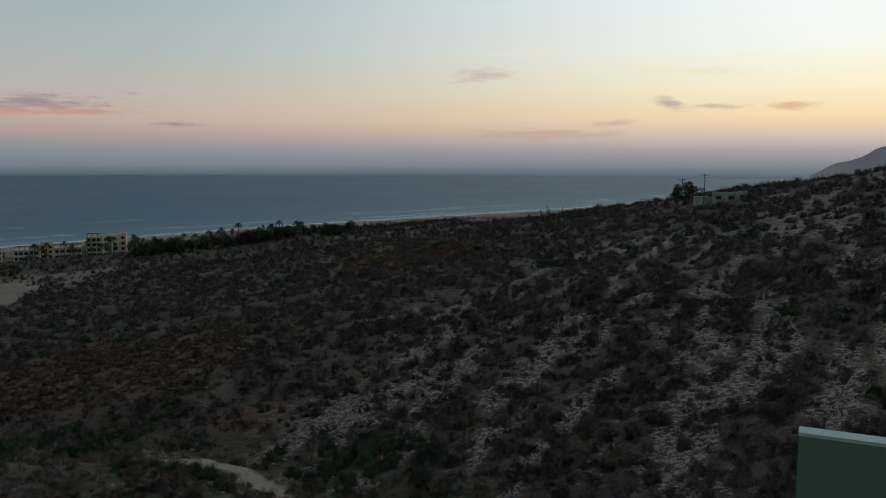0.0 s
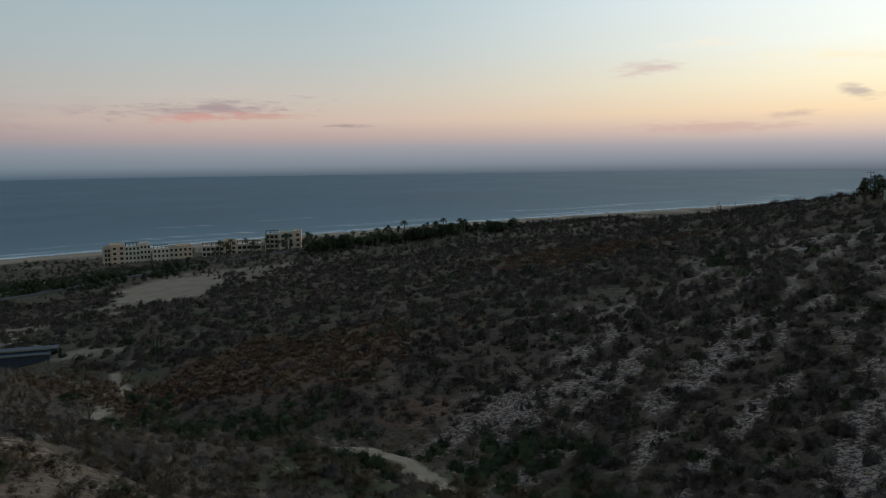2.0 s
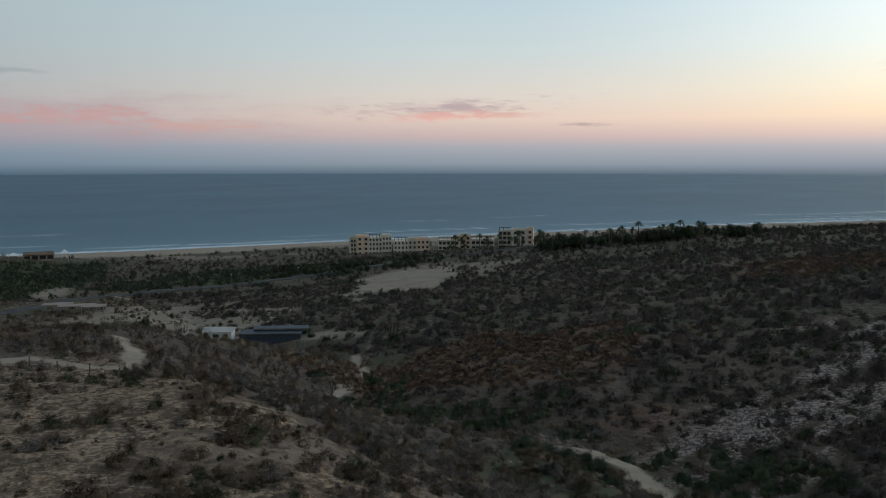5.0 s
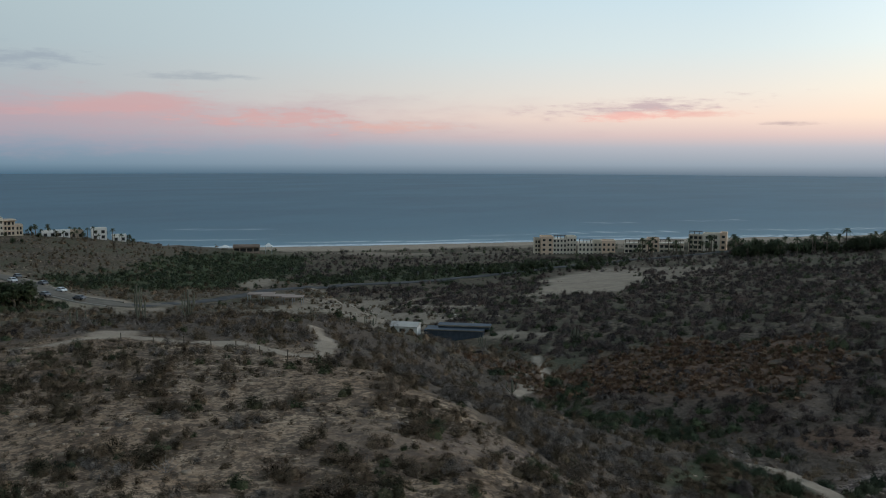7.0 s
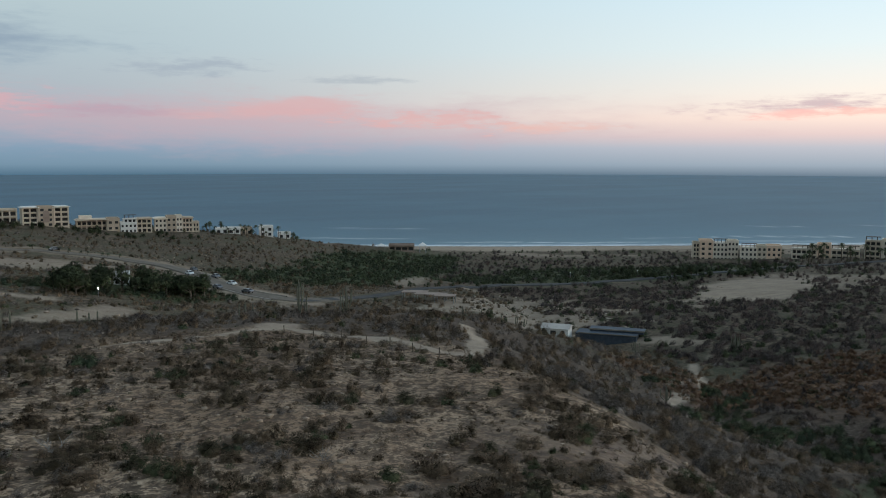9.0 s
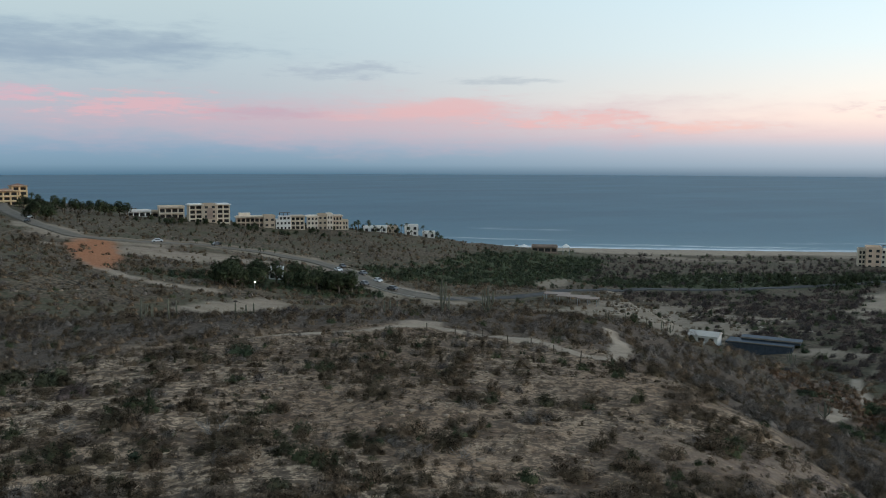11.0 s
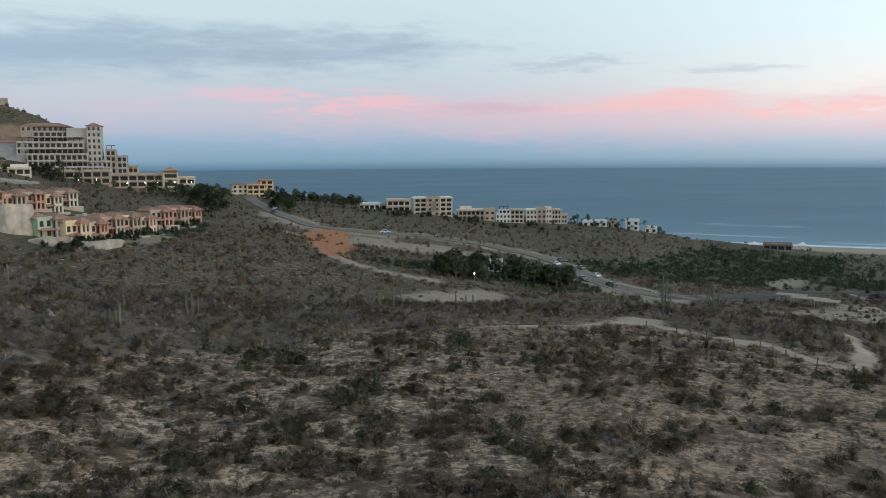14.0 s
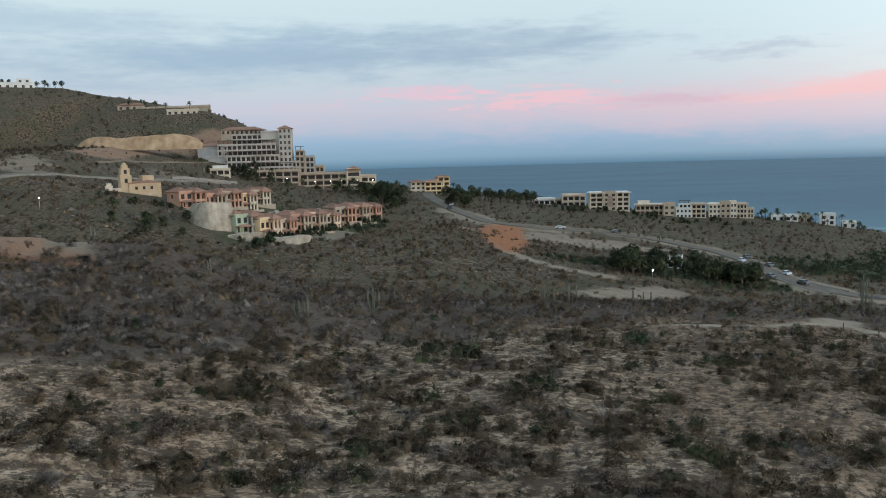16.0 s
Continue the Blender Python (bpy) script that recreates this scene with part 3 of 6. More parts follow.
CAR_WHITE = surface("white_car_paint", (0.6, 0.6, 0.6), (0.66, 0.66, 0.66), 0.5, 0.3, 0.0, 0.6, 0.2)
RUBBER = surface("rubber", (0.02, 0.02, 0.02), (0.03, 0.03, 0.03), 3, 0.9, 0.0)
STEEL = surface("galvanised_steel", (0.35, 0.36, 0.37), (0.45, 0.46, 0.47), 2, 0.5, 0.0, 0.5, 0.1, 0.8)
GLASS, _nt, _b = material("window_glass")
_b.inputs["Base Color"].default_value, _b.inputs["Roughness"].default_value = (0.045, 0.045, 0.045, 1), 0.15
LAMP, _nt, _b = material("lit_lamp")
_b.inputs["Emission Color"].default_value, _b.inputs["Emission Strength"].default_value = (1.0, 0.93, 0.8, 1), 14.0

# ---- ground and sea ----
ground = tagged(new("ground", grid_mesh("ground", gx, gy, gz, True)), "dry scrubby hills of brown soil and pale rock above a sandy beach", "ground", kind="structure")
ground.data.materials.append(SOIL)
for key, values in zip(("sand", "rust", "clay", "pale", "lush"), masks(gx, gy)):
    attribute(ground.data, key, values)
attribute(ground.data, "rill", rills(gx, gy))
attribute(ground.data, "thick", thick(gx, gy) * (1 - 0.85 * rills(gx, gy)))
# land that low brush covers almost wholly: the far slopes and the headland
attribute(ground.data, "brush", (0.85 * sstep(130, 170, np.hypot(gx, gy)) + 0.15 * sstep(270, 330, np.hypot(gx, gy))) * (0.9 + 0.5 * fbm(gx, gy, 40, 3, 150)) * (1 - rills(gx, gy)))

sea_heads = np.radians(np.concatenate([np.arange(-40, 125, 0.85), np.arange(125, 320, 3.0)]))[None, :]
sea_r = np.concatenate([np.arange(400, 700, 6.0), np.arange(700, 1250, 11.0), np.geomspace(1310, 3900, 30)])[:, None]
sx, sy = -sea_r * np.sin(sea_heads), sea_r * np.cos(sea_heads)
sea = tagged(new("sea", grid_mesh("sea", sx, sy, np.zeros_like(sx), True)), "calm blue-grey sea with a thin line of surf", "sea", kind="structure")
sea.data.materials.append(SEA)
off, _, seaward = along(SHORE, sx, sy)
off = off * np.where(seaward > 0, -1, 1)
wob = 14 * fbm(sx, sy, 70, 3, 91)
foam = np.exp(-((off + wob * 0.4 - 3) / 5.0) ** 2) + 0.75 * np.exp(-((off + wob - 26) / 4.0) ** 2) * sstep(-0.1, 0.3, fbm(sx, sy, 120, 2, 92)) + 0.5 * np.exp(-((off + wob * 1.6 - 60) / 3.5) ** 2) * sstep(0.05, 0.35, fbm(sx, sy, 90, 2, 93))
foam = foam + 0.4 * np.exp(-((off + wob * 2 - 105) / 5.0) ** 2) * sstep(0.0, 0.3, fbm(sx, sy, 80, 2, 94)) + 0.3 * np.exp(-((off + wob * 2.4 - 160) / 5.0) ** 2) * sstep(0.05, 0.3, fbm(sx, sy, 70, 2, 95))
attribute(sea.data, "foam", np.clip(foam, 0, 1))
attribute(sea.data, "shoal", np.exp(-np.clip(off, 0, None) / 130.0))


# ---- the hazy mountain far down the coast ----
# air haze painted in: dull grey colour plus a faint glow
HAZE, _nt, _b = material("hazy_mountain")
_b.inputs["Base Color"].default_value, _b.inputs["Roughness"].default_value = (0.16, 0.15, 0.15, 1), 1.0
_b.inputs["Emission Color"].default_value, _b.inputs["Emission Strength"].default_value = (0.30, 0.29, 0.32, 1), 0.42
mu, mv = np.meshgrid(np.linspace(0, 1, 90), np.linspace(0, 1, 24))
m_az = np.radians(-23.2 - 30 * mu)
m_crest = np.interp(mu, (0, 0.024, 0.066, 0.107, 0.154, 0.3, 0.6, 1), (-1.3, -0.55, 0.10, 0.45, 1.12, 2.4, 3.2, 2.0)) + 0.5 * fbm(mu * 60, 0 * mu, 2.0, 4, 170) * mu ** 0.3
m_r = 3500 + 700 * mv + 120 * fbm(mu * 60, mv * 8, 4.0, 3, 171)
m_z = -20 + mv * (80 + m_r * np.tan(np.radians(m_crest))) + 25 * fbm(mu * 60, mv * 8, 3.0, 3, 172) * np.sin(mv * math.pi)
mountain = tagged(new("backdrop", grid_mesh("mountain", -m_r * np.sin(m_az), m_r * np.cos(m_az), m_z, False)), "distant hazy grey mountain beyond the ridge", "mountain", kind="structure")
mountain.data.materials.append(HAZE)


# ---- building helpers ----
def raw(verts, faces, slots=None, mats=(), smooth=False):
    me = bpy.data.meshes.new("mesh")
    me.from_pydata([tuple(v) for v in verts], [], [tuple(f) for f in faces])
    for mt in mats:
        me.materials.append(mt)
    if slots is not None:
        me.polygons.foreach_set("material_index", np.array(slots, np.int32))
    if smooth:
        me.polygons.foreach_set("use_smooth", np.ones(len(me.polygons), bool))
    me.update()
    return me


BOX_FACES = ((0, 3, 2, 1), (4, 5, 6, 7), (0, 1, 5, 4), (1, 2, 6, 5), (2, 3, 7, 6), (3, 0, 4, 7))


def boxes(items, mats, slots=None):
    """A mesh of boxes: x0, x1, y0, y1, z0, z1 each."""
    v, f, s = [], [], []
    for i, (x0, x1, y0, y1, z0, z1) in enumerate(items):
        o = len(v)
        v += [(x0, y0, z0), (x1, y0, z0), (x1, y1, z0), (x0, y1, z0), (x0, y0, z1), (x1, y0, z1), (x1, y1, z1), (x0, y1, z1)]
        f += [tuple(o + k for k in q) for q in BOX_FACES]
        s += [slots[i] if slots else 0] * 6
    return raw(v, f, s, mats)


def part(name, me, parent, label="", m=None):
    ob = new(name, me)
    ob.parent = parent
    if m is not None:
        ob.matrix_basis = m
    return tagged(ob, label) if label else ob


def thing(name, az, r, label, category, turn=0.0, sink=0.0, group="", z=None):
    x, y, h = spot(az, r)
    ob = new(name)
    ob.empty_display_size = 0.5
    ob.matrix_basis = pose(x, y, (h if z is None else z) - sink, 0, 0, az + turn)
    return tagged(ob, label, category, group)


WINDOWS = {}


def window_mesh(w, h, frame_mat=None):
    key = (round(w, 1), round(h, 1), frame_mat)
    if key not in WINDOWS:
        fm, t = frame_mat or DARK_WOOD, 0.10
        a, b = w / 2, h / 2
        ring = [(x * (a + e), y_, z * (b + e)) for y_, e in ((0.05, t), (-0.10, t), (-0.10, 0.0), (0.05, 0.0)) for x, z in ((-1, -1), (1, -1), (1, 1), (-1, 1))]
        quads = [(k * 4 + i, k * 4 + (i + 1) % 4, (k + 1) % 4 * 4 + (i + 1) % 4, (k + 1) % 4 * 4 + i) for k in range(4) for i in range(4)]
        WINDOWS[key] = raw(ring, quads, None, (fm,)), boxes([(-a, a, -0.03, 0.04, -b, b)], (GLASS,))
    return WINDOWS[key]


def window(th, w, h, m, name="window"):
    frame_mesh, pane_mesh = window_mesh(w, h)
    part("pane", pane_mesh, part(name, frame_mesh, th, m=m))


def hip_roof(x0, x1, y0, y1, z, rise, over=0.5, mat=None):
    x0, x1, y0, y1 = x0 - over, x1 + over, y0 - over, y1 + over
    w, d = x1 - x0, y1 - y0
    k = min(w, d) / 2 * 0.95
    if w >= d:
        top = ((x0 + k, (y0 + y1) / 2), (x1 - k, (y0 + y1) / 2))
    else:
        top = (((x0 + x1) / 2, y0 + k), ((x0 + x1) / 2, y1 - k))
    v = [(x0, y0, z), (x1, y0, z), (x1, y1, z), (x0, y1, z), (x0, y0, z + 0.2), (x1, y0, z + 0.2), (x1, y1, z + 0.2), (x0, y1, z + 0.2),
         (*top[0], z + 0.2 + rise), (*top[1], z + 0.2 + rise)]
    f = [(0, 3, 2, 1), (0, 1, 5, 4), (1, 2, 6, 5), (2, 3, 7, 6), (3, 0, 4, 7)]
    f += [(4, 5, 9, 8), (5, 6, 9), (6, 7, 8, 9), (7, 4, 8)] if w >= d else [(4, 5, 8), (5, 6, 9, 8), (6, 7, 9), (7, 4, 8, 9)]
    return raw(v, f, None, (mat or CLAY_TILE,))


def wing(th, x0, x1, z0, floors, mat, style="window", y0=0.0, depth=10.0, fh=3.1, bay=3.6, roof="flat", deep=1.9, trim=None, base=2.5, roof_mat=None):
    """A stretch of building: its wall, and windows or open balconies floor by floor."""
    trim = trim or mat
    top = z0 + floors * fh
    n = max(1, round((x1 - x0) / bay))
    step = (x1 - x0) / n
    back = y0 + (deep if style == "loggia" else 0.0)
    part("wall", boxes([(x0, x1, back, y0 + depth, z0 - base, top)], (mat,)), th)
    if style == "loggia":
        slab = boxes([(x0, x1, y0, back + 0.02, -0.18, 0.14), (x0, x1, y0, y0 + 0.14, 0.14, 0.62)], (trim,))
        pier = boxes([(-0.3, 0.3, y0 - 0.05, y0 + 0.45, z0 - base, top)], (trim,))
        rail = boxes([(-step / 2 + 0.32, step / 2 - 0.32, y0 + 0.03, y0 + 0.08, 1.05, 1.12)], (DARK_WOOD,))
        for k in range(floors + 1):
            part("slab", slab, th, m=pose(0, 0, z0 + k * fh))
        for j in range(n + 1):
            part("pier", pier, th, m=pose(min(max(x0 + j * step, x0 + 0.3), x1 - 0.3), 0, 0))
        for k in range(floors):
            for j in range(n):
                part("railing", rail, th, m=pose(x0 + (j + 0.5) * step, 0, z0 + k * fh))
                window(th, step * 0.78, 2.1, pose(x0 + (j + 0.5) * step, back, z0 + k * fh + 1.2))
    elif style == "window":
        for k in range(floors):
            for j in range(n):
                window(th, min(1.4, step * 0.42), 1.4, pose(x0 + (j + 0.5) * step, y0, z0 + k * fh + 1.65))
    if roof == "flat":
        part("parapet", boxes([(x0 - 0.1, x1 + 0.1, y0 - 0.1, y0 + 0.2, top, top + 0.9), (x0 - 0.1, x1 + 0.1, y0 + depth - 0.2, y0 + depth + 0.1, top, top + 0.9),
                               (x0 - 0.1, x0 + 0.2, y0 + 0.2, y0 + depth - 0.2, top, top + 0.9), (x1 - 0.2, x1 + 0.1, y0 + 0.2, y0 + depth - 0.2, top, top + 0.9)], (trim,)), th)
    elif roof == "hip":
        part("roof", hip_roof(x0, x1, y0, y0 + depth, top, 1.6, 0.6, roof_mat), th)
    elif roof == "eaves":
        part("roof", boxes([(x0 - 0.7, x1 + 0.7, y0 - 0.8, y0 + depth + 0.7, top, top + 0.32), (x0 + 0.2, x1 - 0.2, y0 + 0.3, y0 + depth - 0.3, top + 0.32, top + 0.8)], (roof_mat or trim,)), th)
    elif roof == "pergola":
        items = [(x0 + 0.3, x1 - 0.3, y0 + 0.2, y0 + 3.2, top + 2.3, top + 2.55)]
        items += [(x0 + 0.4 + j * step, x0 + 0.7 + j * step, y0 + 0.3, y0 + 0.6, top, top + 2.3) for j in range(n)]
        part("pergola", boxes(items, (DARK_WOOD,)), th)
    return top


# ---- the hotel behind the beach ----
WINGS = "hotel wings behind the beach"
h1 = thing("hotel_wing", 31.95, 508, "orange and white four-storey hotel wing with a dark roof terrace", "hotel", 6, 1.8, group=WINGS)
wing(h1, -13.5, -9.6, 0, 4, CREAM, "loggia", 1.2, 9, deep=1.1, fh=2.9, bay=2.0)
wing(h1, -9.6, -2.2, 0, 4, ORANGE, "window", 0.0, 11, bay=3.7, fh=3.3)
wing(h1, -2.2, 6.0, 0, 4, IVORY, "window", 0.8, 10, bay=2.0, roof="pergola")
wing(h1, 6.0, 11.8, 0, 4, IVORY, "window", 0.2, 10, bay=2.0, fh=3.35)
h2 = thing("hotel_wing", 29.25, 502, "three-storey cream and orange hotel wing with small windows", "hotel", 4, 1.8, group=WINGS)
wing(h2, -10.8, -2.0, 0, 3, IVORY, "window", 1.0, 10, bay=2.1, roof="pergola")
wing(h2, -2.0, 3.0, 0, 3, CREAM, "window", 0.4, 10, bay=2.4, fh=3.3)
wing(h2, 3.0, 10.8, 0, 3, ORANGE, "window", 0.0, 11, fh=3.4, bay=2.6)
h3 = thing("hotel_wing", 26.4, 500, "low white hotel wing with a dark pergola behind palms", "hotel", 0, 1.8, group=WINGS)
wing(h3, -9.0, 8.5, 1.0, 2, IVORY, "loggia", 0.5, 10, bay=2.5, fh=3.3, deep=0.9, roof="pergola")
wing(h3, 0.0, 5.5, 7.6, 1, IVORY, "none", 4.0, 6, fh=2.0, base=1.0)
h4 = thing("hotel_wing", 24.75, 492, "tan and cream hotel wing behind palms", "hotel", 0, 1.8, group=WINGS)
wing(h4, -10.5, -3.5, 1.0, 3, ORANGE, "window", 0.0, 10, fh=2.9, bay=3.5)
wing(h4, -3.5, 10.5, 0.5, 2, IVORY, "loggia", 1.0, 10, deep=0.9, fh=3.4, bay=2.8, roof="pergola")
h5 = thing("hotel_wing", 22.15, 478, "tall stepped cream and orange hotel wing beside palms", "hotel", -4, 1.8, group=WINGS)
wing(h5, -9.5, -2.0, 0, 4, CREAM, "loggia", 0.6, 10, bay=2.5, deep=0.9, fh=3.0, roof="pergola")
wing(h5, -2.0, 7.0, 0, 4, IVORY, "window", 1.0, 10, fh=3.1, bay=4.5)
wing(h5, 7.0, 10.5, 0, 4, ORANGE, "window", 0.4, 10, fh=3.3, bay=3.5)

for low in (h1, h2, h3, h4, h5):
    low.scale = (1, 1, 0.88)

# ---- apartment houses on the headland ----
CAPE = "apartment houses on the headland"
c1 = thing("apartment_building", 75.8, 441, "cream four-storey apartment building with tall open balconies", "apartment building", 8, 0.5, CAPE)
wing(c1, -10.5, -3.6, 0, 4, CREAM, "loggia", 0.6, 10, bay=3.4, roof="eaves", roof_mat=WHITE)
wing(c1, -3.6, 3.6, 0, 4, TAN, "window", 0.0, 10, bay=3.6)
wing(c1, 3.6, 10.5, 0, 4, CREAM, "loggia", 0.6, 10, bay=3.4, roof="eaves", roof_mat=WHITE)
# tall arch without a recess: a thin brown panel paints its shade
arch = [(1.5 * math.cos(a), 2.0 * math.sin(a)) for a in np.linspace(0, math.pi, 9)]
part("arch", raw([(px_, py_, 8.6 + pz) for py_ in (-0.12, 0.05) for px_, pz in ((1.5, -5.5), *arch, (-1.5, -5.5))], [tuple(range(10, -1, -1)), tuple(range(11, 22))] + [(k, k + 1, k + 12, k + 11) for k in range(10)], None, (BROWN_AND_SHADE,)), c1, "tall arched panel with its shade painted in brown")
c2 = thing("apartment_building", 72.8, 447, "brown two-storey apartment building with deep shaded balconies", "apartment building", 4, 0.5, CAPE)
wing(c2, -10.5, 4.0, 0, 2, BROWN_AND_SHADE, "loggia", 0.0, 10, bay=2.4, fh=3.6, trim=TAN, roof="eaves", roof_mat=CREAM)
wing(c2, 4.0, 10.0, 0, 2, TAN, "window", -0.8, 10, bay=3.0, fh=3.8)
wing(c2, -9.0, -3.0, 8.0, 1, IVORY, "none", 3, 6, fh=1.0, base=0)
c3 = thing("apartment_building", 70.7, 447, "white three-storey apartment building with pergola balconies", "apartment building", 4, 0.5, CAPE)
wing(c3, -6.5, 1.5, 0, 2, WHITE, "window", 0.0, 9, bay=2.0, fh=3.3)
wing(c3, -5.0, 1.5, 6.6, 1, WHITE, "loggia", 0.4, 8, bay=2.2, base=0, roof="pergola")
wing(c3, 1.5, 9.0, 0, 3, CREAM, "loggia", 1.0, 9, bay=2.5, roof="eaves", roof_mat=TAN)
c4 = thing("apartment_building", 68.2, 455, "cream and white apartment building with brown balcony fronts", "apartment building", 4, 0.5, CAPE)
wing(c4, -10.0, -4.0, 0, 3, IVORY, "window", 0.0, 9, bay=2.0, fh=3.2, roof="eaves")
wing(c4, -4.0, 1.0, 0, 3, TAN, "window", -0.6, 10, bay=2.5, fh=3.5)
wing(c4, 1.0, 4.0, 0, 3, IVORY, "window", -0.2, 10, bay=1.5, fh=3.6)
wing(c4, 4.0, 9.5, 0, 3, ORANGE, "loggia", 0.2, 9, bay=1.9, fh=3.2, trim=CREAM, roof="eaves", roof_mat=TAN)
wing(c4, 9.5, 13.0, 0, 2, CREAM, "loggia", 1.2, 8, bay=1.8, fh=3.0)
for az, r, w, fl, mt, say in ((80.2, 470, 12, 1, WHITE, "low white villa with flat roof on the headland"), (79.2, 474, 10, 1, TAN, "low tan villa with flat roof on the headland"),
                              (78.2, 468, 13, 2, CREAM, "cream two-storey villa with shaded porch on the headland")):
    v = thing("villa", az, r, say, "villa", 6, 0.5, "villas on the headland")
    wing(v, -w / 2, w / 2, 0, fl, mt, "loggia", 0, 8, bay=3.2, fh=3.2)
for az, r, w, fl, fh, mt, say in ((64.8, 462, 13, 1, 3.4, WHITE, "long low white villa at the tip of the headland"), (63.6, 466, 6, 1, 4.2, TAN, "small tan villa at the tip of the headland"),
                                  (62.3, 470, 7.5, 2, 3.3, WHITE, "tall white cubic villa at the tip of the headland"), (61.1, 474, 7, 1, 3.6, WHITE, "small white villa at the edge of the headland")):
    v = thing("villa", az, r, say, "villa", 3, 0.5, "villas at the point")
    wing(v, -w / 2, w / 2, 0, fl, mt, "window", 0, 8, bay=3.4, fh=fh * 0.82)

for low in (c1, c2, c3, c4):
    low.scale = (0.97, 1, 0.76)

# ---- yellow condominium above the road ----
yc = thing("condominium", 87.9, 470, "yellow stepped condominium with terracotta roofs among trees", "apartment building", 10, 1.0)
wing(yc, -11.5, -3.0, 0.5, 3, CREAM, "window", 2.0, 9, fh=3.0, bay=3, roof="hip")
wing(yc, -4.0, 6.0, 0, 3, YELLOW, "loggia", -1.0, 9, fh=3.1, bay=3.3, roof="hip")
wing(yc, 4.0, 11.0, 0, 4, YELLOW, "loggia", 2.0, 9, fh=3.1, bay=3.5, roof="hip")

yc.scale = (1, 1, 0.78)

# ---- terraced hotel under the high hill ----
tower = thing("terraced_hotel", 98.9, 452, "large stepped grey and white hotel on the hillside with tile roofs", "hotel", -6, 3)
wing(tower, -37, -23, 6.4, 4, GREY, "none", 6, 14, fh=3.1, roof="hip", base=9)
wing(tower, -31, -22, 3, 3, GREY, "none", 2, 8, fh=2.9, base=6)
wing(tower, -24.5, -21, 0, 6, PALE, "loggia", 3, 12, fh=3.0, bay=1.75, roof="flat")
# brown back walls put the balconies' shade into the colour
for xa, xb, z_, fl, fh_, yy in ((-14, 14, 0, 2, 3.3, -6.0), (-21, 6.5, 6.7, 2, 3.1, -2.0), (-26, 4.5, 13.0, 2, 2.9, 2.0), (-19, 0, 18.9, 2, 2.6, 6.0)):
    wing(tower, xa, xb, z_, fl, BROWN_AND_SHADE, "loggia", yy, 16, trim=PALE, fh=fh_, bay=2.6, deep=2.0, roof="pergola", base=z_ + 3)
wing(tower, -25, -3, 24.1, 1, TAN, "window", 11, 10, fh=3.0, roof="hip", bay=2.4)
wing(tower, -3.5, 6, 0, 8, PALE, "none", 5.0, 12, fh=3.15)
wing(tower, 6, 12.6, 0, 9, PALE, "window", 2.5, 13, fh=3.0, bay=2.2, roof="hip")
# recess shade painted brown behind these balconies too
wing(tower, 14, 19, 0, 5, BROWN_AND_SHADE, "loggia", 5.0, 10, fh=3.0, bay=2.5, trim=TAN, roof="pergola")
wing(tower, 12.6, 17, 0, 3, BROWN_AND_SHADE, "loggia", 0.0, 10, fh=3.1, bay=2.2, trim=PALE, roof="pergola")
wing(tower, 19, 24, 0, 4, BROWN_AND_SHADE, "loggia", 9.0, 10, fh=2.9, bay=2.5, roof="flat", trim=GREY)
wing(tower, 24, 29, 0, 2, TAN, "loggia", 13.0, 10, fh=3.1, bay=2.5, roof="flat")
pod = thing("hotel_podium", 96.6, 430, "long low tan hotel entrance building with arches", "hotel", -4, -2.0)
# dark recesses: shade put into brown back walls behind tan trim
wing(pod, -26, -2, 0, 2, BROWN_AND_SHADE, "loggia", 0, 12, fh=3.0, bay=4, trim=TAN)
wing(pod, -2, 22, -2, 2, BROWN_AND_SHADE, "loggia", 2, 12, fh=3.0, bay=4, trim=TAN)
wing(pod, 22, 29, -2, 2, CREAM, "loggia", 0, 8, fh=4.0, bay=7, roof="hip")
wing(pod, 29, 37, -1, 1, CREAM, "loggia", 3, 8, fh=3.2, bay=3.6)
for k in range(9):
    part("wall_lamp", boxes([(-0.16, 0.16, -0.3, -0.05, 2.1, 2.5)], (LAMP,)), pod, "small lit wall lamp", m=pose(-24 + 7.2 * k + (k % 3) * 0.8, 0 if k < 3 else 1.9, 0 if k < 3 else -2))
wh = thing("white_house", 102.2, 408, "white single-storey house with flat roof among trees", "house", 0, 0.5)
wing(wh, -6, 6, 0, 1, CREAM, "loggia", 0, 8, fh=2.8, bay=3)
wing(wh, -2, 5, 0, 1, WHITE, "window", 3, 5, fh=4.0, bay=3)


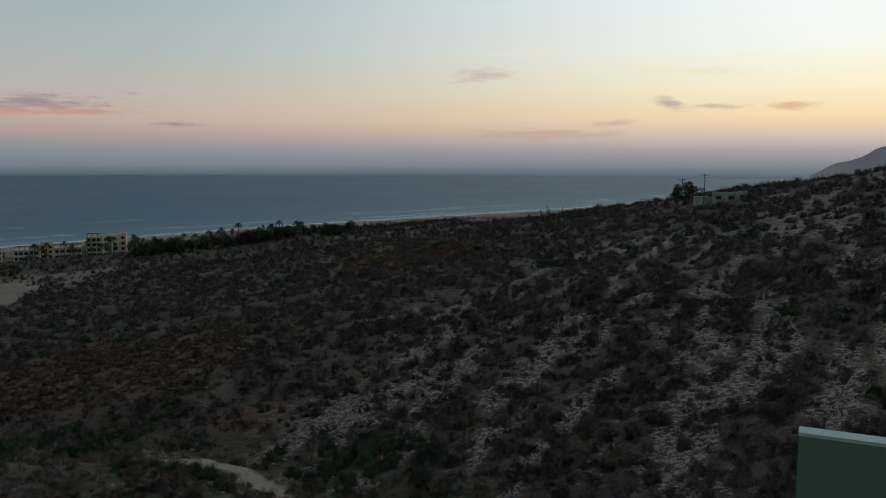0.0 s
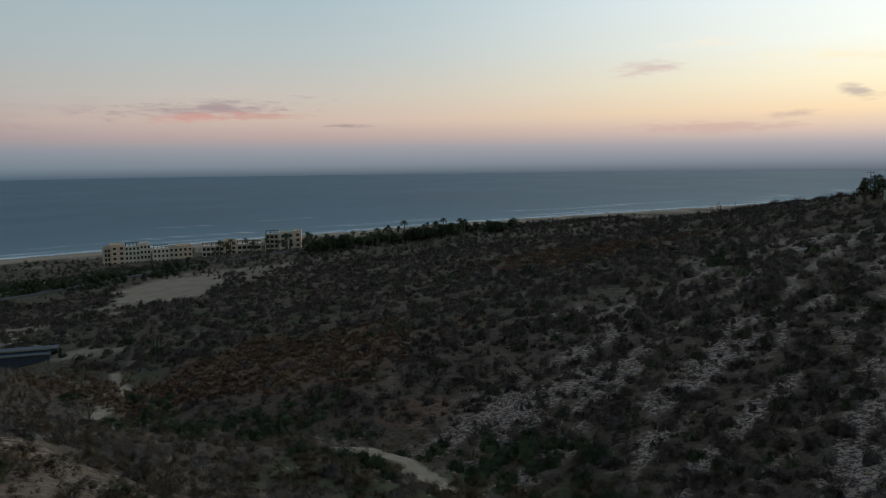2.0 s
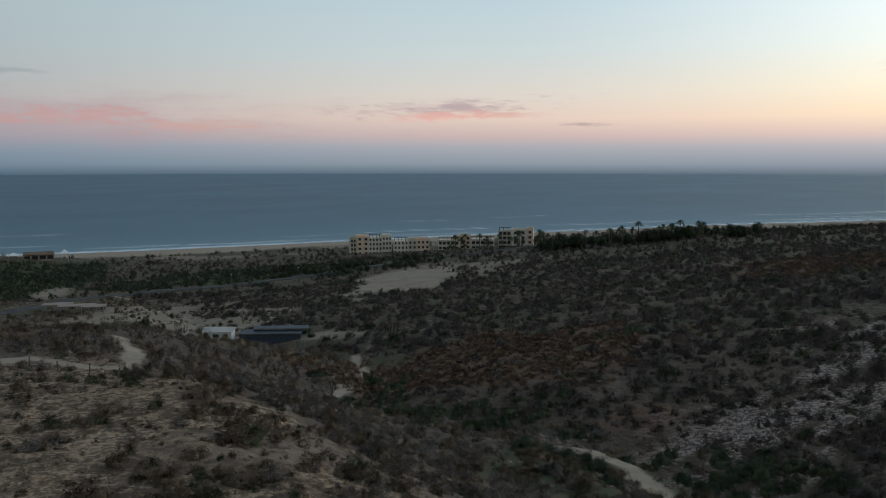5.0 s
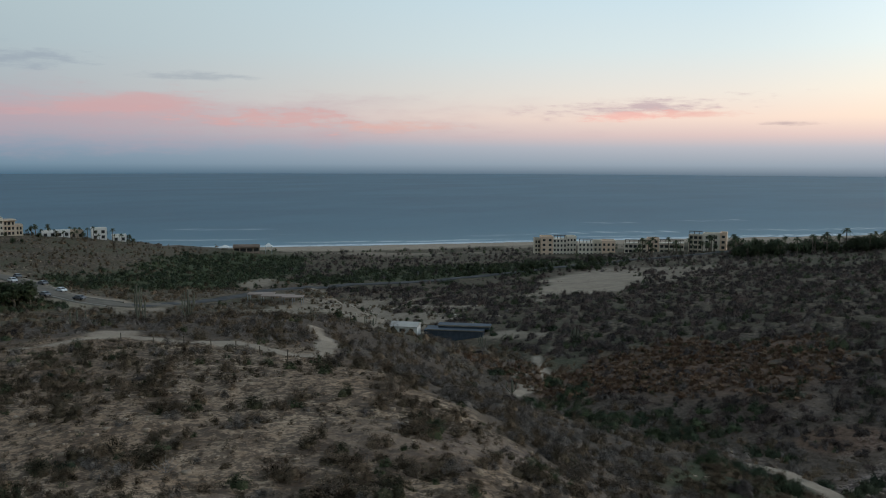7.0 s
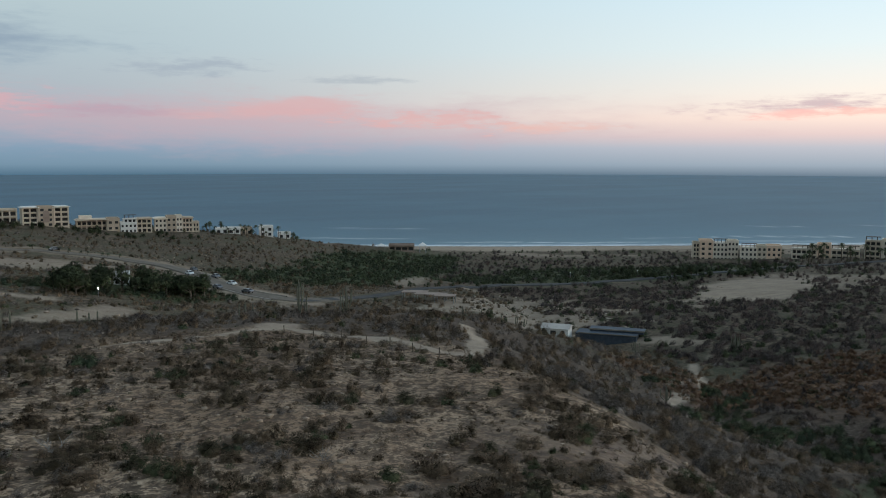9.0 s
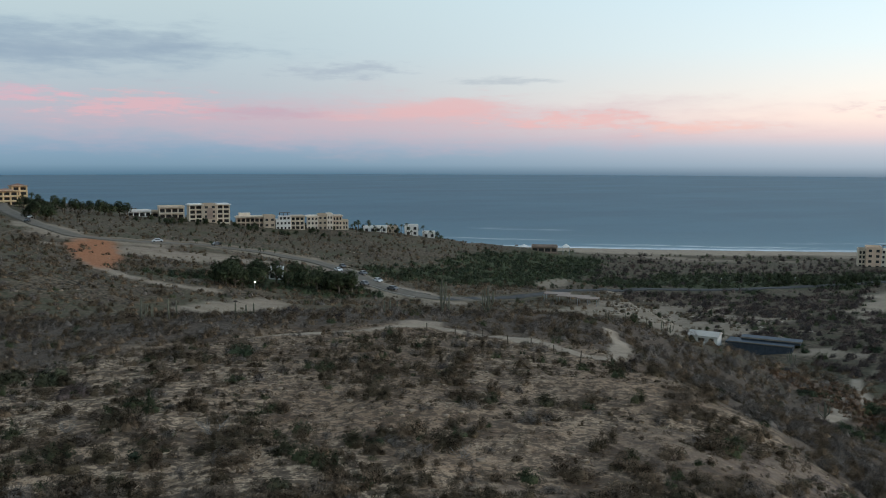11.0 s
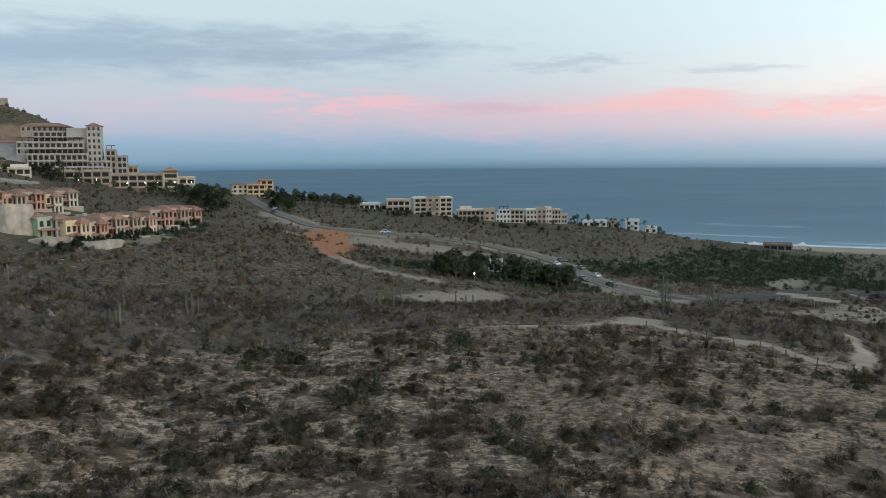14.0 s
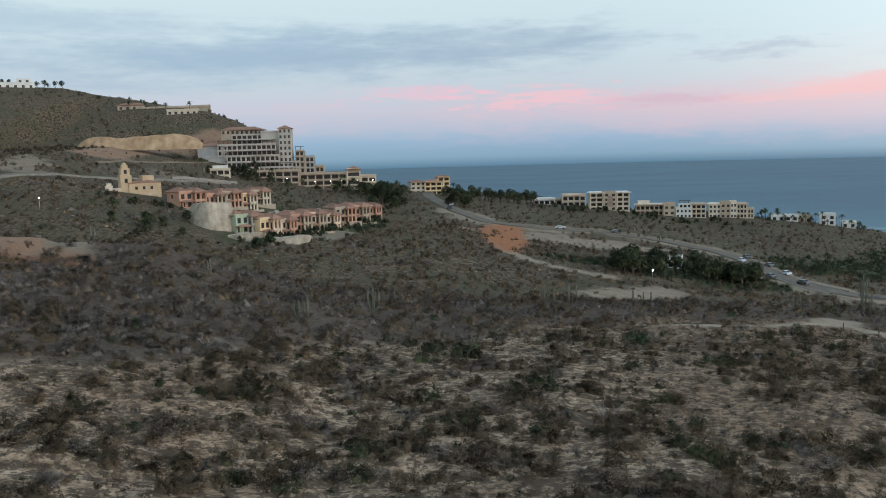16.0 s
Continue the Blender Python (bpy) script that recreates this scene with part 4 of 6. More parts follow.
# ---- terraced houses on the mesa ----
def townhouse(az, r, w, mat, alt, say, floors=2, turn=40, sink=0.6, tall=1.0, group="terraced houses on the mesa"):
    th = thing("townhouse", az, r, say, "house", turn, sink, group)
    fh = 2.75 * tall
    w = w * 0.95
    wing(th, -w / 2, w * 0.02, 0, floors, mat, "window", 0.0, 8, fh=fh, bay=w * 0.26, roof="flat", base=4)
    wing(th, w * 0.02, w / 2, 0, floors, alt, "loggia", -1.6, 9.0, fh=fh, bay=w * 0.24, deep=1.2, roof="hip", base=4)
    part("roof", hip_roof(-w / 2 - 0.1, w * 0.02, 1.0, 8.2, floors * fh + 0.3, 1.5, 0.4), th)
    window(th, 0.8, 1.0, pose(-w / 2, 4.5, fh + 1.6, 0, 0, -90), "side_window")
    part("porch_roof", hip_roof(-w / 2, w * 0.02, -2.0, 0.0, fh - 0.2, 0.5, 0.2), th)
    part("porch_post", boxes([(-w / 2, -w / 2 + 0.3, -1.9, -1.6, -4, fh - 0.2)], (mat,)), th)
    part("garden_wall", boxes([(-w / 2 - 0.5, w / 2, -5.0, -4.75, -4, 0.7), (-w / 2 - 0.5, -w / 2 - 0.25, -4.75, 8, -4, 0.9)], (TAN,)), th)
    return th


LOWER = ((100.4, 250, 8.6, MINT, GREY, "mint green terraced house with tan roof on a rocky edge"), (99.0, 255, 7.4, YELLOW, ORANGE, "yellow and orange terraced house with tile roof"),
         (97.9, 262, 7.6, CREAM, PINK, "cream and pink terraced house with tile roof"), (96.9, 268, 7.2, PINK, TAN, "pink terraced house with tan balcony and tile roof"),
         (95.9, 278, 8.0, ORANGE, TAN, "orange terraced house with tan balcony and tile roof"), (94.9, 288, 7.6, CREAM, ORANGE, "cream terraced house with orange balcony and tile roof"),
         (93.9, 302, 8.4, TAN, PINK, "tan terraced house with pink balcony and tile roof"), (92.9, 316, 8.6, PINK, TAN, "red terraced house with tan balcony and tile roof"),
         (92.0, 332, 8.0, PINK, PINK, "dark pink terraced house at the end of its row"))
for k, row in enumerate(LOWER):
    townhouse(row[0], row[1] + (3.0, -2.0, 0.5)[k % 3], *row[2:], turn=34 + 7 * (k % 3), sink=0.2 + 0.7 * ((k * 7) % 3), tall=0.95 + 0.09 * ((k * 5) % 3))
UPPER = ((103.9, 284, 9.6, PINK, PINK, "large red terraced house above a pale rock face"), (102.5, 292, 8.2, PINK, TAN, "pink terraced house with tan balcony above a bank"),
         (101.4, 301, 7.8, TAN, PINK, "tan and pink terraced house with shaded balcony"), (100.4, 311, 7.8, YELLOW, CREAM, "ochre terraced house with cream balcony"),
         (99.5, 322, 7.6, TAN, CREAM, "olive tan terraced house at the end of the upper row"))
for k, row in enumerate(UPPER):
    townhouse(row[0], row[1] + (2.5, -2.0)[k % 2], *row[2:], turn=30 + 8 * (k % 2), sink=0.3 + 0.8 * (k % 2), tall=0.97 + 0.1 * (k % 2))
retain = thing("retaining_wall", 96.8, 306, "low dark retaining wall with pale posts behind the lower houses", "wall", 6)
part("wall", boxes([(-12, 16, 0, 0.5, -3, 3.2)], (BROWN_AND_SHADE,)), retain)
for k in range(4):
    part("post", boxes([(-0.7, 0.7, -0.4, 0.0, -3, 3.6)], (GREY,)), retain, m=pose(-9 + 7.5 * k, 0, 0))


def rock_slab(name, az, r, w, h, mat, say, turn=0, sink=2, seed=1, lean=0.35, category="cliff"):
    th = thing(name, az, r, say, category, turn, sink)
    n, k = 60, 22
    u, v = np.meshgrid(np.linspace(-1, 1, n), np.linspace(0, 1, k))
    edge = np.clip(1 - np.abs(u) ** 9, 0, 1)
    x = u * w / 2
    z = v * (h + sink) * (0.35 + 0.65 * edge) * (1 + 0.18 * fbm(x, 0 * x, 9, 3, seed))
    y = v ** 1.3 * h * lean + 1.6 * np.abs(u) ** 3 * 3 + 1.3 * fbm(x * 1.0, z * 0.5 + 40, 4, 4, seed + 5)
    me = grid_mesh(name, x, y, z, False)
    me.materials.append(mat)
    part("face", me, th)
    cap = grid_mesh(name, np.stack([x[-1], x[-1]]), np.stack([y[-1], y[-1] + 8]), np.stack([z[-1], z[-1] - 0.5]), False)
    cap.materials.append(mat)
    part("ledge", cap, th)
    return th


rock_slab("cliff", 102.0, 250, 12, 9, PALE_ROCK, "pale streaked cut rock face below the upper houses", 20, 2, 3)
rock_slab("rock_bank", 97.4, 243, 15, 2.6, PALE_ROCK, "low pale rock bank under the lower houses", 14, 1.5, 8, 0.5)
rock_slab("rock_bank", 100.6, 240, 9, 2.2, PALE_ROCK, "low pale rock bank below the green house", 18, 1.2, 9, 0.5)

CUT_ROCK = surface("tan_cut_earth", (0.30, 0.19, 0.11), (0.47, 0.33, 0.20), 0.25, 0.95, 0.35)
rock_slab("cut_bank", 107.0, 436, 60, 8.0, CUT_ROCK, "long tan earth bank cut into the high hill", -9, -1.0, 13, 0.35)
grove_house = thing("villa", 71.6, 277, "small white flat-roofed house hidden in the grove", "villa", 0, 0.3)
wing(grove_house, -2.2, 2.6, 0, 1, WHITE, "window", 0, 6, fh=3.2, bay=2.4)
wing(grove_house, -6.0, -3.0, 0, 1, WHITE, "window", 1, 5, fh=2.4, bay=1.8)

CHURCH = surface("ochre_stucco", (0.52, 0.37, 0.23), (0.62, 0.46, 0.31), 0.4, 0.9, 0.02)
# ---- yellow church ----
church = thing("church", 107.2, 296, "small ochre mission church with a stepped bell tower", "church", 14, 1)
church.scale = (0.95, 0.95, 0.92)
part("nave", boxes([(-3, 8, 0, 8, -3, 5)], (CHURCH,)), church)
for j in range(3):
    window(church, 0.7, 0.9, pose(-0.5 + j * 2.6, 0, 3.2))
part("roof", hip_roof(-3, 8, 0, 8, 5, 0.8, 0.3), church)
part("upper_wall", boxes([(2.5, 6.5, 3, 8, 5, 7.6)], (CHURCH,)), church)
bell = part("bell_tower", boxes([(-5.6, -1.8, 0.5, 4.3, -3, 8.0), (-5.2, -2.2, 0.9, 3.9, 8.0, 10.4), (-4.7, -2.7, 1.4, 3.4, 10.4, 11.6)], (CHURCH,)), church)
part("dome", raw(*(lambda n: ([(-3.7 + 0.95 * math.cos(a) * c, 2.4 + 0.95 * math.sin(a) * c, 11.6 + s) for c, s in ((1, 0), (0.75, 0.6), (0.35, 0.95)) for a in [i * math.tau / n for i in range(n)]],
                                [(k * n + i, k * n + (i + 1) % n, k * n + n + (i + 1) % n, k * n + n + i) for k in range(2) for i in range(n)] + [tuple(range(2 * n, 3 * n))]))(10), None, (CHURCH,), True), church)
window(church, 0.8, 1.3, pose(-3.7, 0.9, 9.2), "belfry_opening")
window(church, 0.8, 1.3, pose(-3.7, 0.5, 6.0))
part("gable_wall", boxes([(-11, -8.6, -1, 0, -3, 4.4), (-10.6, -9, -1.01, 0.01, 4.4, 5.3), (-8.6, -5.6, 0.5, 5, -3, 3.4)], (CREAM,)), church)
window(church, 1.0, 2.4, pose(-9.8, -1, 1.5), "door")

# ---- villas and walls on top of the high hill ----
top1 = thing("hilltop_villa", 113.7, 592, "long low white villa on the hilltop", "villa", 0, 1)
wing(top1, -16, 10, 0, 1, WHITE, "window", 0, 9, fh=3.4, bay=4)
wing(top1, 0, 8, 3.4, 1, WHITE, "window", 2, 6, fh=2.4, bay=4, base=0)
wl = thing("terrace_wall", 104.9, 545, "long cream terrace wall along the hilltop", "wall", -28, 1)
part("wall", boxes([(-26, 26, 0, 1.0, -6, 2.0)], (TAN,)), wl)
part("parapet", boxes([(-26, 26, -0.2, 0.0, 1.4, 2.3)], (CREAM,)), wl)
top2 = thing("hilltop_villa", 104.2, 528, "cream villa built into the hilltop slope", "villa", -14, 1)
wing(top2, -9, 9, 0, 1, CREAM, "window", 0, 8, fh=3.2, bay=3.5)
top3 = thing("hilltop_villa", 107.3, 556, "tan stone villa on the brow of the hill", "villa", -14, 1)
wing(top3, -8, 8, 0, 1, TAN, "window", 0, 8, fh=3.4, bay=4, roof="hip")

# ---- hut and long dark building in the valley ----
hut = thing("hut", 42.5, 208, "small white hut with shallow pitched roof on sandy ground", "hut", -12, 0.3)
wing(hut, -3.4, 3.4, 0, 1, WHITE, "none", 0, 5, fh=2.5, roof="none", base=1)
part("roof", raw([(-3.7, -0.4, 2.5), (3.7, -0.4, 2.5), (3.7, 5.4, 2.5), (-3.7, 5.4, 2.5), (-3.7, 2.5, 3.3), (3.7, 2.5, 3.3)], [(0, 1, 5, 4), (2, 3, 4, 5), (0, 4, 3), (1, 2, 5), (0, 3, 2, 1)], None, (PALE,)), hut)
window(hut, 1.2, 0.7, pose(-0.4, 0, 1.5))
window(hut, 0.8, 1.8, pose(2.0, 0, 1.0), "door")
barn = thing("long_shed", 38.9, 207, "long dark shed with pale flat roof edges", "shed", -8, 0.3)
part("wall", boxes([(-8.0, 7.0, 0, 6, -1, 2.9)], (SLATE,)), barn)
part("roof", boxes([(-7.2, 7.2, -0.3, 2.2, 2.9, 3.12)], (SLATE,)), barn)
part("roof_edge", boxes([(-7.2, 7.2, -0.36, -0.303, 2.9, 3.14)], (KERB,)), barn, "pale roof edge")
part("roof", boxes([(-5.0, 8.6, 2.6, 6.3, 3.5, 3.75)], (SLATE,)), barn)
part("roof_edge", boxes([(-5.05, 8.65, 2.54, 2.597, 3.48, 3.80)], (KERB,)), barn, "pale roof edge")
part("clerestory", boxes([(-4.8, 8.4, 2.8, 6.1, 2.9, 3.5)], (SLATE,)), barn)
for k in range(5):
    part("panel", boxes([(-1.15, 1.15, -0.06, 0.02, 0.2, 2.4)], (SLATE,)), barn, m=pose(-6.3 + 2.9 * k, 0, 0))
for az, r, w in ((52.3, 286, 9), (51.2, 280, 11), (50.2, 276, 7)):
    cp = thing("carport", az, r, "low carport with flat pale roof on thin posts", "carport", -10, 0, "carports by the sandy lot")
    part("roof", boxes([(-w / 2, w / 2, 0, 5, 2.3, 2.5)], (BROWN_AND_SHADE,)), cp)
    post = boxes([(-0.08, 0.08, -0.08, 0.08, -0.5, 2.3)], (STEEL,))
    for px_, py_ in ((-w / 2 + 0.3, 0.3), (w / 2 - 0.3, 0.3), (-w / 2 + 0.3, 4.7), (w / 2 - 0.3, 4.7)):
        part("post", post, cp, m=pose(px_, py_, 0))
club = thing("beach_club", 53.2, 487, "low dark beach pavilion with white canopies", "pavilion", 0, 0.3)
wing(club, -7, 8, 0, 1, BROWN_AND_SHADE, "loggia", 0, 8, fh=3.2, bay=3.6)
part("canopy", hip_roof(-14, -9, 0, 5, 3.0, 1.4, 0.2, WHITE), club, "white canopy")
part("canopy", hip_roof(11, 15, 0, 5, 3.2, 1.8, 0.2, WHITE), club, "white canopy")
for px_ in (-13.8, -9.2, 11.2, 14.8):
    part("post", boxes([(-0.12, 0.12, -0.12, 0.12, -1, 3.1)], (STEEL,)), club, m=pose(px_, 0.2, 0))

# ---- house on the ridge to the right ----
rh = thing("ridge_house", -19.0, 252, "low grey house with flat roofs on the ridge", "house", 0, 0.4)
wing(rh, -4.8, 2.2, 0, 1, GREY, "window", 0, 6, fh=1.9, bay=3)
wing(rh, 2.2, 4.6, 0, 1, GREY, "window", -1, 6, fh=2.3, bay=2)
shed = thing("shed", -17.2, 256, "pale green shed beside a large dark tree", "shed", 8, 0.3)
part("wall", boxes([(-1.7, 1.7, 0, 3, -0.5, 2.4)], (MINT,)), shed)
part("door", boxes([(-0.5, 0.5, -0.06, 0, 0, 2.0)], (PALE_AND_LIT_GREEN,)), shed)
part("roof", boxes([(-1.9, 1.9, -0.2, 3.2, 2.4, 2.55)], (GREY,)), shed)


def pole(az, r, ht):
    th = thing("utility_pole", az, r, "wooden utility pole with a crossarm and a transformer", "utility pole", 15, 0.5, "utility poles on the ridge")
    n = 8
    v = [(rad * math.cos(i * math.tau / n), rad * math.sin(i * math.tau / n), z) for rad, z in ((0.17, 0), (0.11, ht)) for i in range(n)]
    part("mast", raw(v, [(i, (i + 1) % n, n + (i + 1) % n, n + i) for i in range(n)] + [tuple(range(n, 2 * n))], None, (BARK,)), th)
    part("crossarm", boxes([(-1.1, 1.1, -0.07, 0.07, ht - 0.5, ht - 0.32)], (BARK,)), th)
    part("transformer", boxes([(-0.25, 0.25, -0.62, -0.15, ht - 2.6, ht - 1.7)], (STEEL,)), th)
    for k in (-0.9, 0.0, 0.9):
        part("insulator", boxes([(-0.05, 0.05, -0.05, 0.05, ht - 0.32, ht - 0.12)], (GREY,)), th, m=pose(k, 0, 0))
    return th


pole(-17.4, 254, 9.6)
pole(-16.0, 275, 7.6)

# ---- terrace wall close by ----
tw = new("terrace_parapet")
tw.matrix_basis = pose(2.545, 5.765, EYE - 1.895, 0, 0, -26)
tagged(tw, "smooth green painted terrace wall with skylight painted along its top", "wall")
part("wall", boxes([(0, 7, 0, 0.15, -13, -0.025)], (WALL_GREEN,)), tw)
# the wall's top as the sky lights it, done as a paler strip
part("coping", boxes([(-0.004, 7, -0.004, 0.154, -0.025, 0.0)], (PALE_AND_LIT_GREEN,)), tw, "top of the wall with skylight painted in as paler green")


# ---- roads ----
def strip(name, points, half, lift, mat, label, category, shift=0.0):
    pts = np.array(points, float)
    seg = np.hypot(*np.diff(pts, axis=0).T)
    s = np.concatenate([[0], np.cumsum(seg)])
    u = np.arange(0, s[-1], 3.0)
    x, y = np.interp(u, s, pts[:, 0]), np.interp(u, s, pts[:, 1])
    ker = np.ones(7) / 7
    x, y = (np.convolve(np.pad(a, 3, mode="edge"), ker, "valid") for a in (x, y))
    dx, dy = np.gradient(x), np.gradient(y)
    ln = np.hypot(dx, dy)
    nx, ny = -dy / ln, dx / ln
    w = np.linspace(-half, half, 5)[None, :] + shift
    xs, ys = x[:, None] + nx[:, None] * w, y[:, None] + ny[:, None] * w
    zs = height(xs, ys)
    zs = 0.5 * zs + 0.5 * zs.max(1, keepdims=True) + lift
    xs, ys, zs = (np.concatenate([a[:, :1], a, a[:, -1:]], 1) for a in (xs, ys, zs))
    zs[:, 0] -= 1.5
    zs[:, -1] -= 1.5
    me = grid_mesh(name, xs, ys, zs, False)
    me.materials.append(mat)
    return tagged(new(name, me), label, category, kind="structure")


cut = ROAD_HIGH.index((-238, 160))
strip("road", ROAD_HIGH[:cut + 1], 3.6, 0.25, ASPHALT, "grey asphalt road winding down the dry valley side", "road")
strip("road", ROAD_HIGH[cut - 1:], 2.8, 0.25, DARK_ASPHALT, "grey asphalt road along the valley floor between hedges", "road")
bend = ROAD_HIGH.index((-345, 42))
strip("verge", ROAD_HIGH[bend:bend + 6], 2.2, 0.25, VERGE, "pale gravel verge beside the road", "verge", 5.6)
strip("kerb", ROAD_HIGH[bend + 4:cut], 0.3, 0.6, KERB, "pale concrete barrier along the road", "kerb", 4.0)
strip("kerb", ROAD_HIGH[bend + 5:cut], 0.35, 0.4, KERB, "pale concrete kerb along the road", "kerb", -4.0)
strip("road", ROAD_HILL, 1.6, 0.2, ASPHALT, "grey asphalt road along the foot of the high hill", "road")
strip("kerb", ROAD_HILL, 0.25, 0.6, KERB, "pale low wall along the hillside road", "kerb", -2.0)
strip("road", ROAD_CUT, 1.2, 0.20, VERGE, "pale service road under the orange hillside cut", "road")
strip("wall", ((-380, -72), (-362, -84), (-340, -94)), 0.4, 0.9, KERB, "pale low wall beside the hillside road", "wall")


# ---- cars ----
def car(x, y, turn, mat, say):
    th = new("car")
    z = float(height(np.array([x]), np.array([y]))[0]) + 0.45
    th.matrix_basis = pose(x, y, z, 0, 0, turn)
    tagged(th, say, "car", "cars along the road")
    side = [(-2.1, 0.35), (-2.15, 0.75), (-1.5, 0.95), (-0.9, 1.42), (0.7, 1.45), (1.35, 0.98), (2.1, 0.8), (2.15, 0.4)]
    n = len(side)
    v = [(px_, s * (0.85 if pz < 1.2 else 0.68), pz) for s in (-1, 1) for px_, pz in side]
    part("body", raw(v, [tuple(range(n - 1, -1, -1)), tuple(range(n, 2 * n))] + [(i, (i + 1) % n, n + (i + 1) % n, n + i) for i in range(n)], None, (mat,)), th)
    part("windscreen", raw([(0.75, -0.6, 1.42), (0.75, 0.6, 1.42), (1.34, 0.72, 1.0), (1.34, -0.72, 1.0)], [(0, 3, 2, 1)], None, (GLASS,)), th)
    for s in (-1, 1):
        part("side_window", raw([(-1.3, s * 0.84, 1.0), (1.15, s * 0.84, 1.0), (0.65, s * 0.73, 1.36), (-0.85, s * 0.73, 1.36)], [(0, 1, 2, 3) if s < 0 else (3, 2, 1, 0)], None, (GLASS,)), th)
    k = 10
    wheel = raw([(0.32 * math.cos(i * math.tau / k), yy, 0.32 + 0.32 * math.sin(i * math.tau / k)) for yy in (-0.1, 0.1) for i in range(k)],
                [(i, (i + 1) % k, k + (i + 1) % k, k + i) for i in range(k)] + [tuple(range(k - 1, -1, -1)), tuple(range(k, 2 * k))], None, (RUBBER,))
    for px_, py_ in ((-1.35, -0.8), (-1.35, 0.8), (1.35, -0.8), (1.35, 0.8)):
        part("wheel", wheel, th, m=pose(px_, py_, 0))


for x, y, tn, mt in ((-262, 119, 5, CAR_PAINT), (-268, 127, 5, CAR_WHITE), (-275, 120, 4, CAR_PAINT), (-283, 128, 2, CAR_PAINT), (-290, 121, 0, CAR_WHITE),
                     (-254, 126, 20, CAR_PAINT), (-300, 127, -5, CAR_PAINT), (-384, 22, -15, CAR_PAINT), (-400, 24, -12, CAR_WHITE), (-344, 66, 80, CAR_WHITE), (-346, 90, 100, CAR_PAINT)):
    car(x, y, tn, mt, "white car parked on the asphalt road" if mt is CAR_WHITE else "dark car parked on the asphalt road")


# ---- street lamps that are lit ----
def street_lamp(az, r, ht):
    th = thing("street_lamp", az, r, "thin steel street lamp with its lamp lit", "street lamp", 0, 0.3, "lit street lamps")
    part("mast", boxes([(-0.06, 0.06, -0.06, 0.06, -0.5, ht)], (STEEL,)), th)
    n = 10
    rad = 0.22 if r < 300 else 0.10
    v = [(rad * math.cos(a) * c, rad * math.sin(a) * c, ht + rad * s) for c, s in ((0.5, -0.87), (1, 0), (0.5, 0.87)) for a in [i * math.tau / n for i in range(n)]]
    part("globe", raw(v, [(k * n + i, k * n + (i + 1) % n, k * n + n + (i + 1) % n, k * n + n + i) for k in range(2) for i in range(n)] + [tuple(range(n - 1, -1, -1)), tuple(range(2 * n, 3 * n))], None, (LAMP,), True), th, "glowing lamp globe")


for az, r, ht in ((73.0, 252, 2.5), (113.0, 262, 3.5), (41.5, 372, 3.0), (37.0, 385, 3.0)):
    street_lamp(az, r, ht)


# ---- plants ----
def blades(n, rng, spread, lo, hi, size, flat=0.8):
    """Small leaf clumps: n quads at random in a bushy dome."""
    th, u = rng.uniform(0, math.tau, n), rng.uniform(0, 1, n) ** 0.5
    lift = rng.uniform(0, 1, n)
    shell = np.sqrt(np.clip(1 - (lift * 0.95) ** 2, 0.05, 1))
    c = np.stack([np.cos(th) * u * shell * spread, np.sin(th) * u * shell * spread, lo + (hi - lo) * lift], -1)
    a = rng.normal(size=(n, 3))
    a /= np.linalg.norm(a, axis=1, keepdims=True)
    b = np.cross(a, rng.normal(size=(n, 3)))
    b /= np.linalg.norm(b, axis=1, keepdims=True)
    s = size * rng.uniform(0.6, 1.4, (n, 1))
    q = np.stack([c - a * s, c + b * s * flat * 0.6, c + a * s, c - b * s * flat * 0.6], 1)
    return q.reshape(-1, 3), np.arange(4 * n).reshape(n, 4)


def soft(v, centre, rng, jitter=0.35):
    """Normals as of one rounded crown, a little disturbed piece by piece."""
    n = (v - np.asarray(centre)) * np.array([1.0, 1.0, 1.25])
    n /= np.linalg.norm(n, axis=1, keepdims=True) + 1e-6
    n = n + np.repeat(rng.normal(size=(len(v) // 4 + 1, 3)) * jitter, 4, 0)[:len(v)] + np.array([0, 0, 0.35])
    return n / (np.linalg.norm(n, axis=1, keepdims=True) + 1e-6)


def joined(*pieces):
    v, f, n, o = [], [], [], 0
    for p in pieces:
        pv, pf = p[0], p[1]
        v.append(pv)
        f.append(pf + o)
        n.append(p[2] if len(p) > 2 else soft(pv, (0, 0, -0.2), rng))
        o += len(pv)
    return np.concatenate(v), np.concatenate(f), np.concatenate(n)


def quad_mesh(v, f, mat, tint=None, puff=None, dense=None):
    me = bpy.data.meshes.new("plant")
    me.vertices.add(len(v))
    me.vertices.foreach_set("co", np.ascontiguousarray(v, dtype=np.float32).ravel())
    me.loops.add(f.size)
    me.loops.foreach_set("vertex_index", np.ascontiguousarray(f, dtype=np.int32).ravel())
    me.polygons.add(len(f))
    me.polygons.foreach_set("loop_start", np.arange(0, f.size, 4, dtype=np.int32))
    me.polygons.foreach_set("use_smooth", np.ones(len(f), bool))
    me.update(calc_edges=True)
    me.materials.append(mat)
    if tint is not None:
        attribute(me, "tint", tint)
        attribute(me, "dense", np.full(len(v), 0.6) if dense is None else dense)
    if puff is not None:
        a = me.attributes.new("puff", "FLOAT_VECTOR", "POINT")
        a.data.foreach_set("vector", np.ascontiguousarray(puff, dtype=np.float32).ravel())
    return me


